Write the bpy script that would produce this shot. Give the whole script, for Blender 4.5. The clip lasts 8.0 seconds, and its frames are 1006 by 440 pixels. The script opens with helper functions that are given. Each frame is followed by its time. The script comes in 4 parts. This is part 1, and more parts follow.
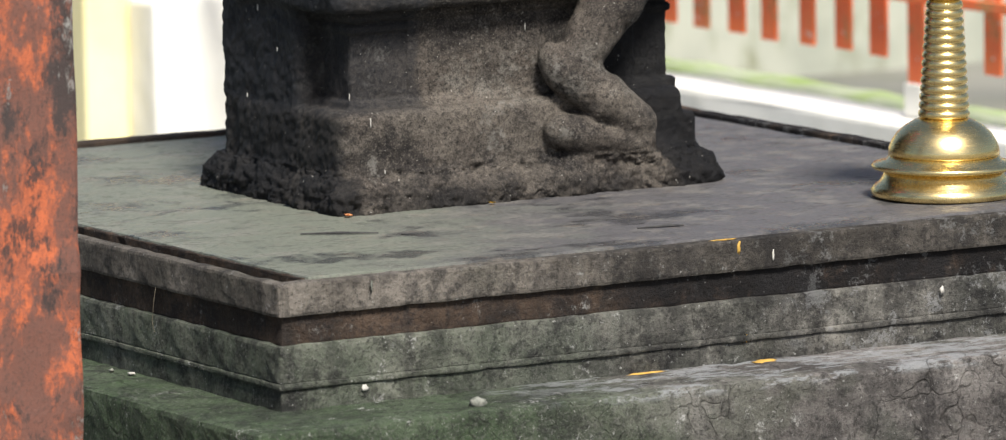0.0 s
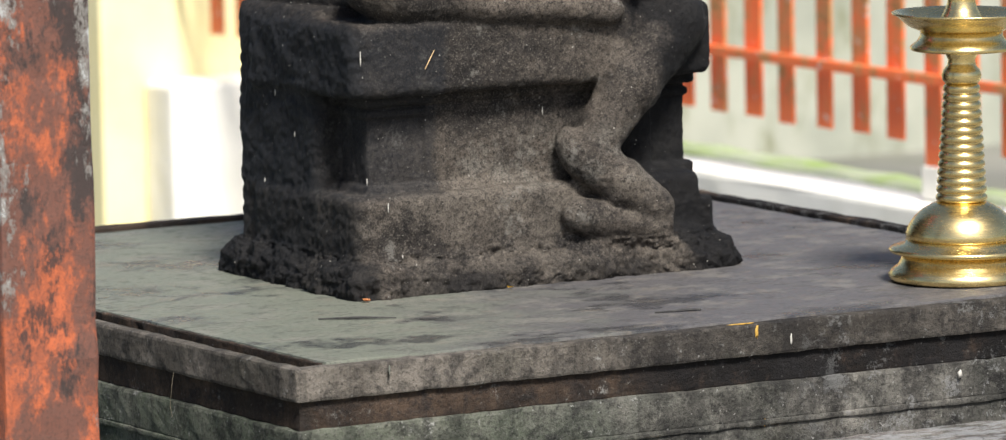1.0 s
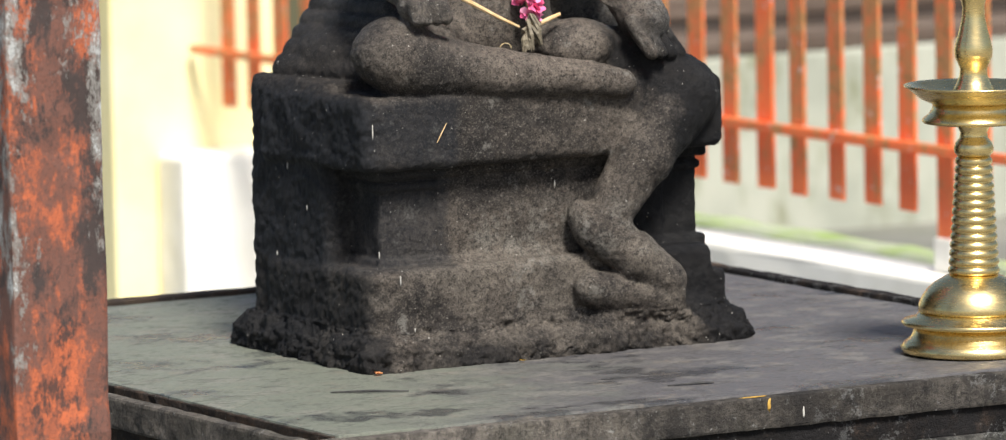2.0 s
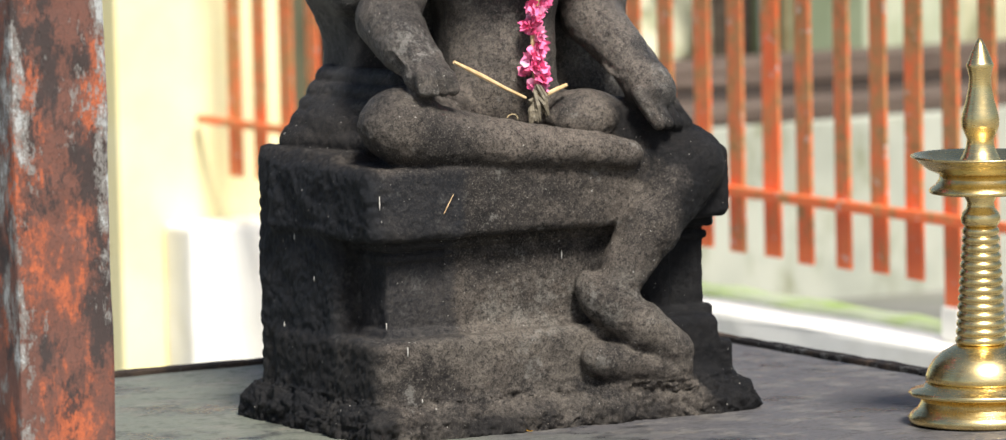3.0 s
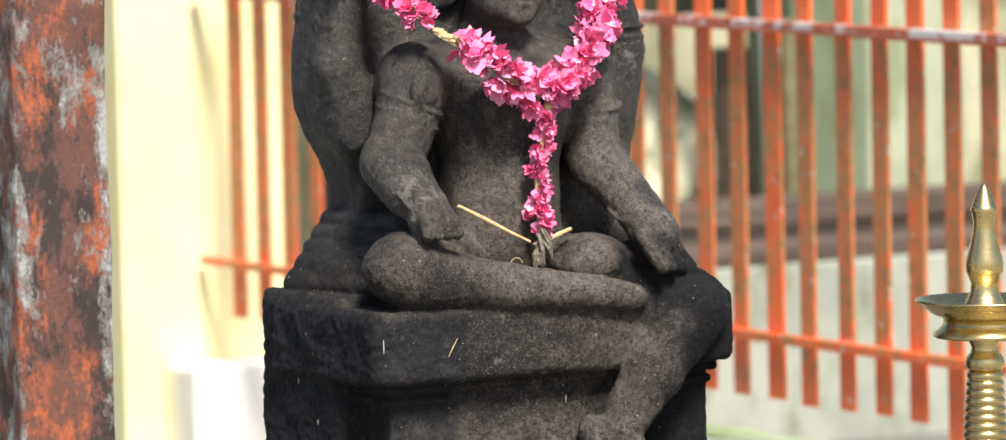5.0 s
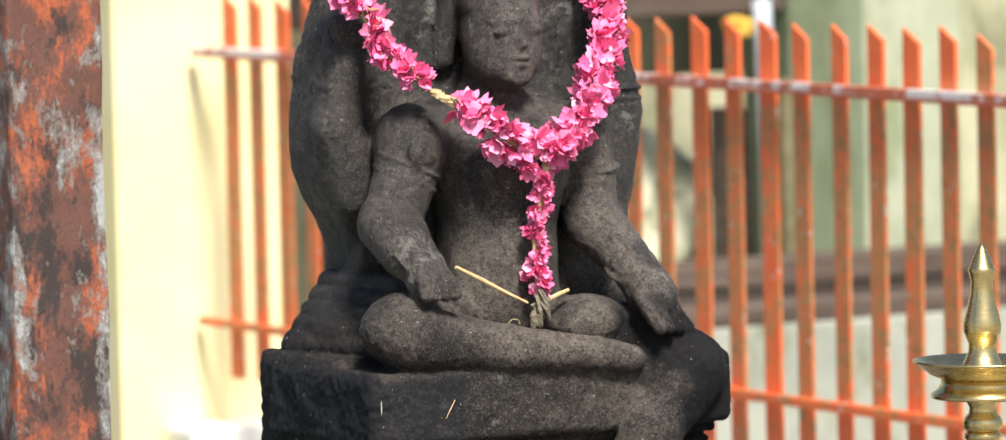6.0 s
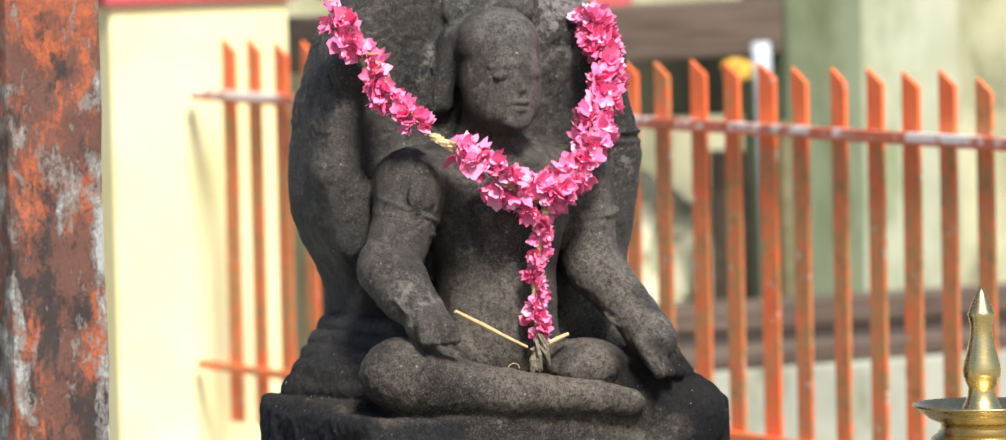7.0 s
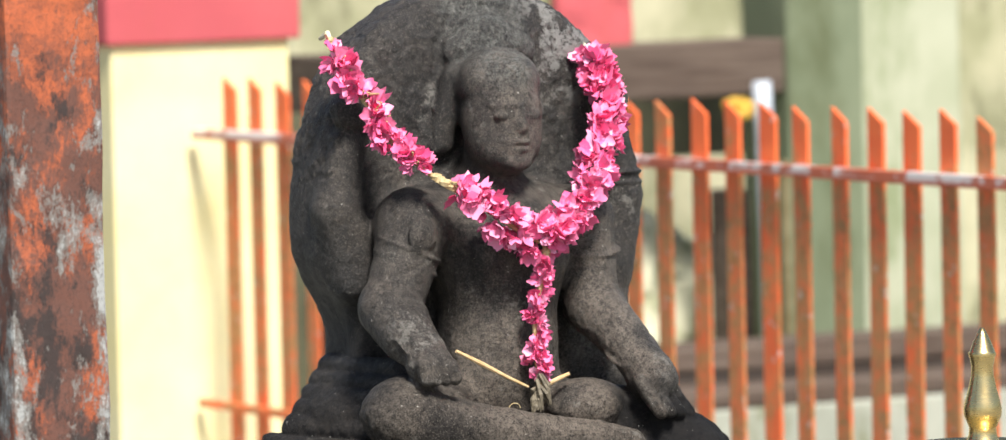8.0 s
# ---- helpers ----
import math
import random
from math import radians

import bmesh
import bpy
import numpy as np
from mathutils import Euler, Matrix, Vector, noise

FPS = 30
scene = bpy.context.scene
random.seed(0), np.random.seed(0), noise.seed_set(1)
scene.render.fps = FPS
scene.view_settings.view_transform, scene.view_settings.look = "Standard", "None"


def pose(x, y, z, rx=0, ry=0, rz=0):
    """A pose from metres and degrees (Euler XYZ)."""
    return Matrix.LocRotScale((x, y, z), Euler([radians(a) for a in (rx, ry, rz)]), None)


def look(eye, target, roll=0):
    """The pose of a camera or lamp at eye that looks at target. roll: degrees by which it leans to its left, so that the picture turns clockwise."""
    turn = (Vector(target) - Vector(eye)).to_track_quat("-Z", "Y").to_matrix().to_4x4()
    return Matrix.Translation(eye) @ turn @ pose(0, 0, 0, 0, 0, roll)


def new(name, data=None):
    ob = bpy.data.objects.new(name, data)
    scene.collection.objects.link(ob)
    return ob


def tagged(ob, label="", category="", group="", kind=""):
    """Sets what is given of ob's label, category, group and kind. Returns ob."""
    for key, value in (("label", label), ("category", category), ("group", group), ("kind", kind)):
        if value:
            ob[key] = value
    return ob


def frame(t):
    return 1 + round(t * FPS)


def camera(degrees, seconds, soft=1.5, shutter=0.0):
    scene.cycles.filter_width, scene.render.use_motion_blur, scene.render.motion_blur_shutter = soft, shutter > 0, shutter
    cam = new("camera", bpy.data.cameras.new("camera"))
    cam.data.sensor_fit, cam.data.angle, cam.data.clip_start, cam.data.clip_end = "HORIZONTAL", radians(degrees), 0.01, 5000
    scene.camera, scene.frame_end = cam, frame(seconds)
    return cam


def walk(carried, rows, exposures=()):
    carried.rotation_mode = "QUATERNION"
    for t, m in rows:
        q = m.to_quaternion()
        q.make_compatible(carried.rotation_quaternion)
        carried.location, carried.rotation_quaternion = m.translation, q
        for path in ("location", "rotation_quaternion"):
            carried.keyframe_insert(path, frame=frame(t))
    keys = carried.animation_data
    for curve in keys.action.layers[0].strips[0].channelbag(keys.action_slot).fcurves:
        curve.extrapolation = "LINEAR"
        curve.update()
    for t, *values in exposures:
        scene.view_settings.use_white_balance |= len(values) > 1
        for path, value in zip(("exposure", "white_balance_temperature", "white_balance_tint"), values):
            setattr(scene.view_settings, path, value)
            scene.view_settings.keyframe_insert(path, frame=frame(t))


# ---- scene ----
cam = camera(8.541, 8.0, soft=1.15)
cam.data.dof.use_dof = True
cam.data.dof.focus_distance = 9.9
cam.data.dof.aperture_fstop = 6.8
# seconds, eye x y z, heading (from +x, counter-clockwise), pitch, roll
ROWS = [
    (0, -4.4484, -8.2304, 2.0322, 59.6669, -7.6125, -0.9917),
    (0.5, -4.4484, -8.2304, 2.0344, 59.7345, -7.2471, -1.0379),
    (1, -4.4484, -8.2304, 2.0365, 59.8054, -6.9147, -1.1107),
    (1.5, -4.4484, -8.2304, 2.039, 59.8606, -6.6112, -1.0862),
    (2, -4.4484, -8.2304, 2.0422, 59.8982, -6.3228, -1.1752),
    (3.5, -4.4484, -8.2304, 2.0519, 59.9679, -5.4731, -1.312),
    (4, -4.4484, -8.2304, 2.0546, 59.9606, -5.1792, -1.3062),
    (4.5, -4.4484, -8.2304, 2.0568, 59.9608, -4.8816, -1.2634),
    (6, -4.4484, -8.2304, 2.0621, 59.9227, -4.0854, -1.289),
    (6.5, -4.4484, -8.2304, 2.064, 59.9139, -3.9099, -1.2915),
    (7, -4.4484, -8.2304, 2.0661, 59.9093, -3.7317, -1.3192),
    (7.5, -4.4484, -8.2304, 2.0679, 59.9089, -3.5654, -1.3107),
    (8, -4.4484, -8.2304, 2.0698, 59.9096, -3.4133, -1.3126),
]
walk(cam, [(t, pose(x, y, z, 90 + pitch, 0, yaw - 90) @ pose(0, 0, 0, 0, 0, roll)) for t, x, y, z, yaw, pitch, roll in ROWS])

# ---- world and light: bright hazy sky, soft sun from the camera's right ----
SUN_EL, SUN_AZ = 54.0, -101.0
world = bpy.data.worlds.new("sky")
scene.world = world
world.use_nodes = True
wn = world.node_tree
sky = wn.nodes.new("ShaderNodeTexSky")
sky.sky_type = "NISHITA"
sky.sun_disc = False
sky.sun_elevation = radians(SUN_EL)
sky.sun_rotation = radians(90 - SUN_AZ)
sky.air_density, sky.dust_density, sky.ozone_density = 1.0, 2.4, 1.0
wn.nodes["Background"].inputs["Strength"].default_value = 0.064
wn.links.new(sky.outputs[0], wn.nodes["Background"].inputs["Color"])
sun = bpy.data.lights.new("sun", "SUN")
sun.energy, sun.angle, sun.color = 4.0, radians(14), (1.0, 0.955, 0.875)
sun_ob = new("sun", sun)
d = Vector((math.cos(radians(SUN_EL)) * math.cos(radians(SUN_AZ)), math.cos(radians(SUN_EL)) * math.sin(radians(SUN_AZ)), math.sin(radians(SUN_EL))))
sun_ob.matrix_world = look(d * 30, (0, 0, 0))
scene.view_settings.exposure = 0.78


# ---- materials ----
class Nodes:
    def __init__(self, name):
        self.m = bpy.data.materials.new(name)
        self.m.use_nodes = True
        self.t = self.m.node_tree
        self.b = self.t.nodes["Principled BSDF"]
        self.pos = self.t.nodes.new("ShaderNodeNewGeometry").outputs["Position"]

    def node(self, kind, **ins):
        n = self.t.nodes.new(kind)
        for k, v in ins.items():
            self.set(n.inputs[k], v)
        return n

    def set(self, socket, v):
        if hasattr(v, "links"):
            self.t.links.new(v, socket)
        else:
            socket.default_value = v

    def noise(self, scale, detail=6.0, rough=0.6, stretch=(1, 1, 1), distort=0.0, shift=0.0):
        mp = self.node("ShaderNodeMapping", Vector=self.pos)
        mp.inputs["Scale"].default_value = stretch
        mp.inputs["Location"].default_value = (shift, shift * 0.7, shift * 1.3)
        n = self.node("ShaderNodeTexNoise", Vector=mp.outputs[0])
        n.inputs["Scale"].default_value = scale
        n.inputs["Detail"].default_value = detail
        n.inputs["Roughness"].default_value = rough
        n.inputs["Distortion"].default_value = distort
        return n.outputs["Fac"]

    def step(self, fac, lo, hi):
        n = self.t.nodes.new("ShaderNodeMapRange")
        n.interpolation_type = "SMOOTHSTEP"
        self.set(n.inputs["Value"], fac)
        n.inputs["From Min"].default_value, n.inputs["From Max"].default_value = lo, hi
        return n.outputs["Result"]

    def mix(self, fac, a, b, mode="MIX"):
        n = self.t.nodes.new("ShaderNodeMix")
        n.data_type, n.blend_type = "RGBA", mode
        self.set(n.inputs["Factor"], fac)
        self.set(n.inputs["A"], (*a, 1) if isinstance(a, tuple) else a)
        self.set(n.inputs["B"], (*b, 1) if isinstance(b, tuple) else b)
        return n.outputs["Result"]

    def math(self, op, a, b=0.0):
        n = self.t.nodes.new("ShaderNodeMath")
        n.operation = op
        self.set(n.inputs[0], a)
        self.set(n.inputs[1], b)
        return n.outputs[0]

    def axis(self, which):
        return self.node("ShaderNodeSeparateXYZ", Vector=self.pos).outputs[which]

    def bump(self, height, strength, distance, normal=None):
        n = self.node("ShaderNodeBump", Height=height)
        n.inputs["Strength"].default_value, n.inputs["Distance"].default_value = strength, distance
        if normal is not None:
            self.t.links.new(normal, n.inputs["Normal"])
        return n.outputs[0]

    def done(self, color, rough=0.8, metal=0.0, normal=None, spec=0.5):
        self.set(self.b.inputs["Base Color"], (*color, 1) if isinstance(color, tuple) else color)
        self.set(self.b.inputs["Roughness"], rough)
        self.b.inputs["Metallic"].default_value = metal
        self.b.inputs["Specular IOR Level"].default_value = spec
        if normal is not None:
            self.t.links.new(normal, self.b.inputs["Normal"])
        return self.m


def make_idol_stone():
    k = Nodes("idol_stone")
    big, mid, fine = k.noise(5, 6, 0.68), k.noise(26, 8, 0.75, shift=3), k.noise(330, 3, 0.6)
    grit = k.noise(140, 6, 0.82, shift=6)
    x, y, z = k.axis("X"), k.axis("Y"), k.axis("Z")
    c = k.mix(k.step(big, 0.38, 0.62), (0.047, 0.041, 0.037), (0.120, 0.101, 0.085))
    c = k.mix(k.math("MULTIPLY", k.step(mid, 0.50, 0.62), 0.55), c, (0.188, 0.161, 0.136))
    # old soot in loose clouds, heavier on the figure
    worn = k.math("MULTIPLY", k.step(k.math("ADD", x, k.math("MULTIPLY", k.noise(9, 7, 0.7, shift=85), 0.14)), 0.62, 0.76), k.step(y, 0.80, 0.72))
    cloud = k.step(k.math("SUBTRACT", k.noise(4.4, 8, 0.72, shift=95), k.math("MULTIPLY", worn, 0.05)), 0.44, 0.58)
    c = k.mix(k.math("MULTIPLY", cloud, 0.74), c, (0.020, 0.019, 0.020))
    oiled = k.step(k.math("ADD", z, k.math("MULTIPLY", k.noise(8, 6, 0.7, shift=33), 0.14)), 1.22, 1.34)
    patch = k.step(k.noise(7, 8, 0.75, shift=71), 0.42, 0.60)
    c = k.mix(k.math("MULTIPLY", k.math("MULTIPLY", oiled, patch), 0.60), c, (0.019, 0.0178, 0.0182))
    # paler rub also carries the lit, glossy tone of torso and lap
    lit_rub = k.math("MULTIPLY", k.math("MULTIPLY", worn, k.step(z, 1.08, 1.13)), k.step(k.noise(7, 8, 0.75, shift=83), 0.40, 0.56))
    c = k.mix(k.math("MULTIPLY", lit_rub, 0.66), c, (0.235, 0.197, 0.164))
    # back slab darkened by depth, painting in the shade behind the figure
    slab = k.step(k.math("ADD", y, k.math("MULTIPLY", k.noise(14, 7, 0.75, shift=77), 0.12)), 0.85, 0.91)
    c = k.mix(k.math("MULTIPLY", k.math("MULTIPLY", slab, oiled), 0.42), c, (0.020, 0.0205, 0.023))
    edge = k.math("ADD", x, k.math("MULTIPLY", k.noise(13, 8, 0.75, shift=21), 0.06))
    # dust and lime caught above the plinth and round the ankle
    dust = k.math("MULTIPLY", k.step(z, 0.965, 0.875), k.math("MULTIPLY", k.step(z, 0.835, 0.85), k.step(edge, 0.63, 0.70)))
    dust = k.math("MULTIPLY", dust, k.step(k.noise(26, 8, 0.8, shift=12), 0.46, 0.58))
    c = k.mix(k.math("MULTIPLY", dust, 0.75), c, (0.250, 0.235, 0.210))
    rubbed = k.math("MULTIPLY", k.step(z, 0.90, 0.84), k.step(k.noise(11, 9, 0.76, shift=17), 0.44, 0.58))
    c = k.mix(k.math("MULTIPLY", rubbed, 0.55), c, (0.225, 0.196, 0.165))
    # pale crust on hand, knee, hair and crown
    crusty = k.math("MULTIPLY", k.step(k.noise(16, 9, 0.8, shift=52), 0.52, 0.58), k.step(k.noise(75, 6, 0.8, shift=53), 0.42, 0.54))
    hand = k.math("MULTIPLY", k.step(x, 0.885, 0.93), k.math("MULTIPLY", k.step(z, 1.07, 1.12), k.step(z, 1.34, 1.24)))
    fist = k.math("MULTIPLY", k.math("MULTIPLY", k.step(x, 0.61, 0.58), k.step(y, 0.72, 0.68)), k.math("MULTIPLY", k.step(z, 1.20, 1.23), k.step(z, 1.36, 1.31)))
    crown = k.math("MULTIPLY", k.step(z, 1.58, 1.70), k.step(x, 0.80, 0.90))
    c = k.mix(k.math("MULTIPLY", k.math("MULTIPLY", k.math("ADD", hand, fist), crusty), 0.78), c, (0.265, 0.25, 0.23))
    hair = k.math("MULTIPLY", k.step(k.math("ADD", z, k.math("MULTIPLY", k.noise(40, 5, 0.7), 0.03)), 1.655, 1.705), k.math("MULTIPLY", k.step(x, 0.68, 0.73), k.step(x, 0.87, 0.83)))
    c = k.mix(k.math("MULTIPLY", k.math("MULTIPLY", hair, k.step(k.noise(110, 7, 0.85, shift=47), 0.42, 0.56)), 0.75), c, (0.200, 0.205, 0.190))
    # grain of the stone: dark pits, pale crystals
    c = k.mix(k.math("MULTIPLY", k.step(grit, 0.51, 0.60), 0.70), c, (0.0080, 0.0080, 0.0090))
    pits = k.step(k.noise(95, 8, 0.86, shift=87), 0.52, 0.58)
    c = k.mix(k.math("MULTIPLY", pits, 0.45), c, (0.010, 0.010, 0.0115))
    blot = k.math("MULTIPLY", k.step(k.noise(38, 10, 0.82, shift=58), 0.50, 0.55), k.step(z, 1.18, 1.34))
    c = k.mix(k.math("MULTIPLY", blot, 0.42), c, (0.012, 0.012, 0.0135))
    sand = k.noise(430, 2, 0.6, shift=14)
    c = k.mix(k.math("MULTIPLY", k.step(sand, 0.50, 0.60), 0.52), c, (0.010, 0.010, 0.011))
    c = k.mix(k.math("MULTIPLY", k.step(fine, 0.54, 0.63), 0.36), c, (0.245, 0.218, 0.188))
    lich = k.math("MULTIPLY", k.step(k.noise(13, 8, 0.75, shift=9), 0.57, 0.63), k.step(k.noise(80, 5, 0.8, shift=1), 0.46, 0.56))
    c = k.mix(k.math("MULTIPLY", lich, 0.6), c, (0.24, 0.23, 0.21))
    # lamp oil soaked into flanks and outer knee, with the flank's shade painted in
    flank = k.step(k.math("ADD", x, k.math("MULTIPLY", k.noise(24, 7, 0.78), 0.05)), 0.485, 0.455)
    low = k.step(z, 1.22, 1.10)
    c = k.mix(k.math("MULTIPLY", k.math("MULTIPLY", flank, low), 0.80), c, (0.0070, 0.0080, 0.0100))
    # grows with y, so shade behind the hanging leg is painted with the oil
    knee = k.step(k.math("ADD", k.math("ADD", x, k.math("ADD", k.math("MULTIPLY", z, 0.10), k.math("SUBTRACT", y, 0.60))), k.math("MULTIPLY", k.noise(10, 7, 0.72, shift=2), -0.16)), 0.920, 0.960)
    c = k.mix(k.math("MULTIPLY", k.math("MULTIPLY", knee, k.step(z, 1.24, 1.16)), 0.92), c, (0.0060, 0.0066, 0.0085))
    # hip cloth and near side of the slab darker, away from the front
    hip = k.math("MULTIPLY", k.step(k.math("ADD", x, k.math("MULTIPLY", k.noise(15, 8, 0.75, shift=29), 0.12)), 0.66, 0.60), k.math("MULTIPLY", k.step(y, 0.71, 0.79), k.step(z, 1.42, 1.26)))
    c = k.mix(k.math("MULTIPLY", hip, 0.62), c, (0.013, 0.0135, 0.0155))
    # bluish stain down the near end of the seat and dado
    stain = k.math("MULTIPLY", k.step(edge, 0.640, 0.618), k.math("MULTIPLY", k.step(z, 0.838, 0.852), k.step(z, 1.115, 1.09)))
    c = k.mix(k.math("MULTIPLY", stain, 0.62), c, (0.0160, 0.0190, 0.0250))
    # lichen scabs on the crown of the slab, black crumbly mortar at the foot
    scab = k.math("MULTIPLY", k.step(k.noise(17, 10, 0.8, shift=44), 0.50, 0.525), k.step(k.noise(90, 6, 0.8, shift=45), 0.40, 0.50))
    c = k.mix(k.math("MULTIPLY", k.math("MULTIPLY", crown, scab), 0.85), c, (0.30, 0.295, 0.285))
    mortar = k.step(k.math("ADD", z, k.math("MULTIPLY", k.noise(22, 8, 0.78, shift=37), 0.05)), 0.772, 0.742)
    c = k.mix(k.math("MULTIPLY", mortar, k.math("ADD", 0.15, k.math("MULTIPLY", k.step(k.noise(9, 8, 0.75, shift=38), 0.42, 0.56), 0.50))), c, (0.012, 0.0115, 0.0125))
    speck = k.step(k.noise(170, 2, 0.5, shift=5), 0.735, 0.755)
    c = k.mix(k.math("MULTIPLY", speck, 0.85), c, (0.48, 0.46, 0.42))
    n = k.bump(sand, 0.7, 0.0018)
    n = k.bump(grit, 0.8, 0.0055, n)
    n = k.bump(pits, 0.5, -0.004, n)
    n = k.bump(k.noise(48, 7, 0.8, shift=4), 0.45, 0.008, n)
    rough = k.math("SUBTRACT", k.math("ADD", 0.42, k.math("MULTIPLY", mid, 0.42)), k.math("MULTIPLY", oiled, 0.22))
    stone = k.done(c, rough, normal=n)
    k.set(k.b.inputs["Specular IOR Level"], k.math("ADD", 0.20, k.math("MULTIPLY", oiled, 0.32)))
    return stone


def make_plinth_stone(name, a, b, moss, mossiness, dirt=0.5, lime=0.75, grain=0.4, cracks=0.0, green_below=0.0, soot=0.0):
    k = Nodes(name)
    big, mid, fine = k.noise(3.2, 7, 0.68), k.noise(24, 8, 0.75, shift=2), k.noise(210, 4, 0.7)
    c = k.mix(k.step(big, 0.40, 0.60), a, b)
    mossy = k.step(k.noise(4.5, 7, 0.7, shift=6), 0.56 - mossiness * 0.22, 0.66 - mossiness * 0.15)
    c = k.mix(k.math("MULTIPLY", mossy, mossiness), c, moss)
    if green_below:
        # algae where rain runs off the near corner
        corner = k.step(k.math("ADD", k.axis("X"), k.math("MULTIPLY", k.noise(6, 7, 0.7, shift=30), 0.5)), 1.0, 0.45)
        c = k.mix(k.math("MULTIPLY", corner, green_below), c, (0.046, 0.084, 0.036))
    c = k.mix(k.math("MULTIPLY", k.step(mid, 0.50, 0.62), dirt), c, (0.018, 0.018, 0.020))
    streak = k.noise(30, 5, 0.65, stretch=(1, 1, 0.1), shift=7)
    c = k.mix(k.math("MULTIPLY", k.step(streak, 0.52, 0.64), 0.6 * dirt), c, (0.028, 0.027, 0.026))
    blotch = k.step(k.noise(5.5, 7, 0.7, shift=15), 0.52, 0.60)
    c = k.mix(k.math("MULTIPLY", blotch, 0.7 * dirt), c, (0.018, 0.018, 0.021))
    c = k.mix(k.math("MULTIPLY", k.step(fine, 0.50, 0.62), grain), c, (0.22, 0.215, 0.20))
    grit = k.noise(120, 5, 0.8, shift=20)
    c = k.mix(k.math("MULTIPLY", k.step(grit, 0.53, 0.62), 0.6), c, (0.022, 0.022, 0.022))
    crust = k.math("MULTIPLY", k.step(k.noise(11, 9, 0.8, shift=11), 0.56, 0.64), k.step(k.noise(90, 6, 0.8), 0.50, 0.58))
    c = k.mix(k.math("MULTIPLY", crust, lime), c, (0.46, 0.46, 0.44))
    mottle = k.step(k.noise(17, 9, 0.82, shift=18), 0.49, 0.57)
    c = k.mix(k.math("MULTIPLY", mottle, 0.42), c, (0.020, 0.019, 0.020))
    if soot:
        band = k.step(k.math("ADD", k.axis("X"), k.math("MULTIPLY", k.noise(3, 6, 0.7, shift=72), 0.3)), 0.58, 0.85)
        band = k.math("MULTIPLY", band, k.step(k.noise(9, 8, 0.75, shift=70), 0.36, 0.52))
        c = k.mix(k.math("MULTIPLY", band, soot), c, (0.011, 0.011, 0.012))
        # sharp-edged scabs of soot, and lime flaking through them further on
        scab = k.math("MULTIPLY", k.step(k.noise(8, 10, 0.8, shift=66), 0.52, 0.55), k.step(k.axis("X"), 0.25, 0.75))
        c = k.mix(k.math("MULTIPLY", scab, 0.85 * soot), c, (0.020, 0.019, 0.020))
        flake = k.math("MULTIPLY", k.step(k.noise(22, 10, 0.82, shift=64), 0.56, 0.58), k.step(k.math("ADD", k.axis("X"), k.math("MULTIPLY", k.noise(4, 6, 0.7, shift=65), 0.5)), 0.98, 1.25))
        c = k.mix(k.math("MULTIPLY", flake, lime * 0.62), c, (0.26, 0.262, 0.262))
    fleck = k.step(k.noise(130, 3, 0.6, shift=26), 0.675, 0.71)
    c = k.mix(k.math("MULTIPLY", fleck, lime * 0.5), c, (0.50, 0.50, 0.48))
    n = k.bump(grit, 0.9, 0.006)
    n = k.bump(mid, 0.7, 0.010, n)
    if cracks:
        # paler, bluish patches along the worn tread edge, from mid-length on
        edge = k.math("MULTIPLY", k.step(k.axis("Z"), 0.498, 0.510), k.step(k.math("ADD", k.axis("X"), k.math("MULTIPLY", k.noise(5, 6, 0.7, shift=80), 0.6)), 0.55, 0.85))
        edge = k.math("MULTIPLY", edge, k.step(k.noise(30, 7, 0.75, shift=81, stretch=(0.4, 1, 1)), 0.49, 0.56))
        c = k.mix(k.math("MULTIPLY", edge, 0.60), c, (0.36, 0.375, 0.39))
        mp = k.node("ShaderNodeMix")
        mp.data_type = "VECTOR"
        k.set(mp.inputs["Factor"], 0.08)
        k.set(mp.inputs["A"], k.pos)
        wob = k.node("ShaderNodeTexNoise", Vector=k.pos)
        wob.inputs["Scale"].default_value = 14
        k.set(mp.inputs["B"], wob.outputs["Color"])
        v = k.node("ShaderNodeTexVoronoi", Vector=mp.outputs["Result"])
        v.feature = "DISTANCE_TO_EDGE"
        v.inputs["Scale"].default_value = 17
        gap = k.math("MULTIPLY", k.step(v.outputs["Distance"], 0.035, 0.0), k.step(k.noise(9, 4, 0.6, shift=40), 0.44, 0.54))
        c = k.mix(k.math("MULTIPLY", gap, cracks), c, (0.02, 0.018, 0.016))
        n = k.bump(k.math("SUBTRACT", 1.0, gap), 0.6, 0.004, n)
    r = k.math("ADD", 0.58, k.math("MULTIPLY", mid, 0.4))
    return k.done(c, r, normal=n, spec=0.12)


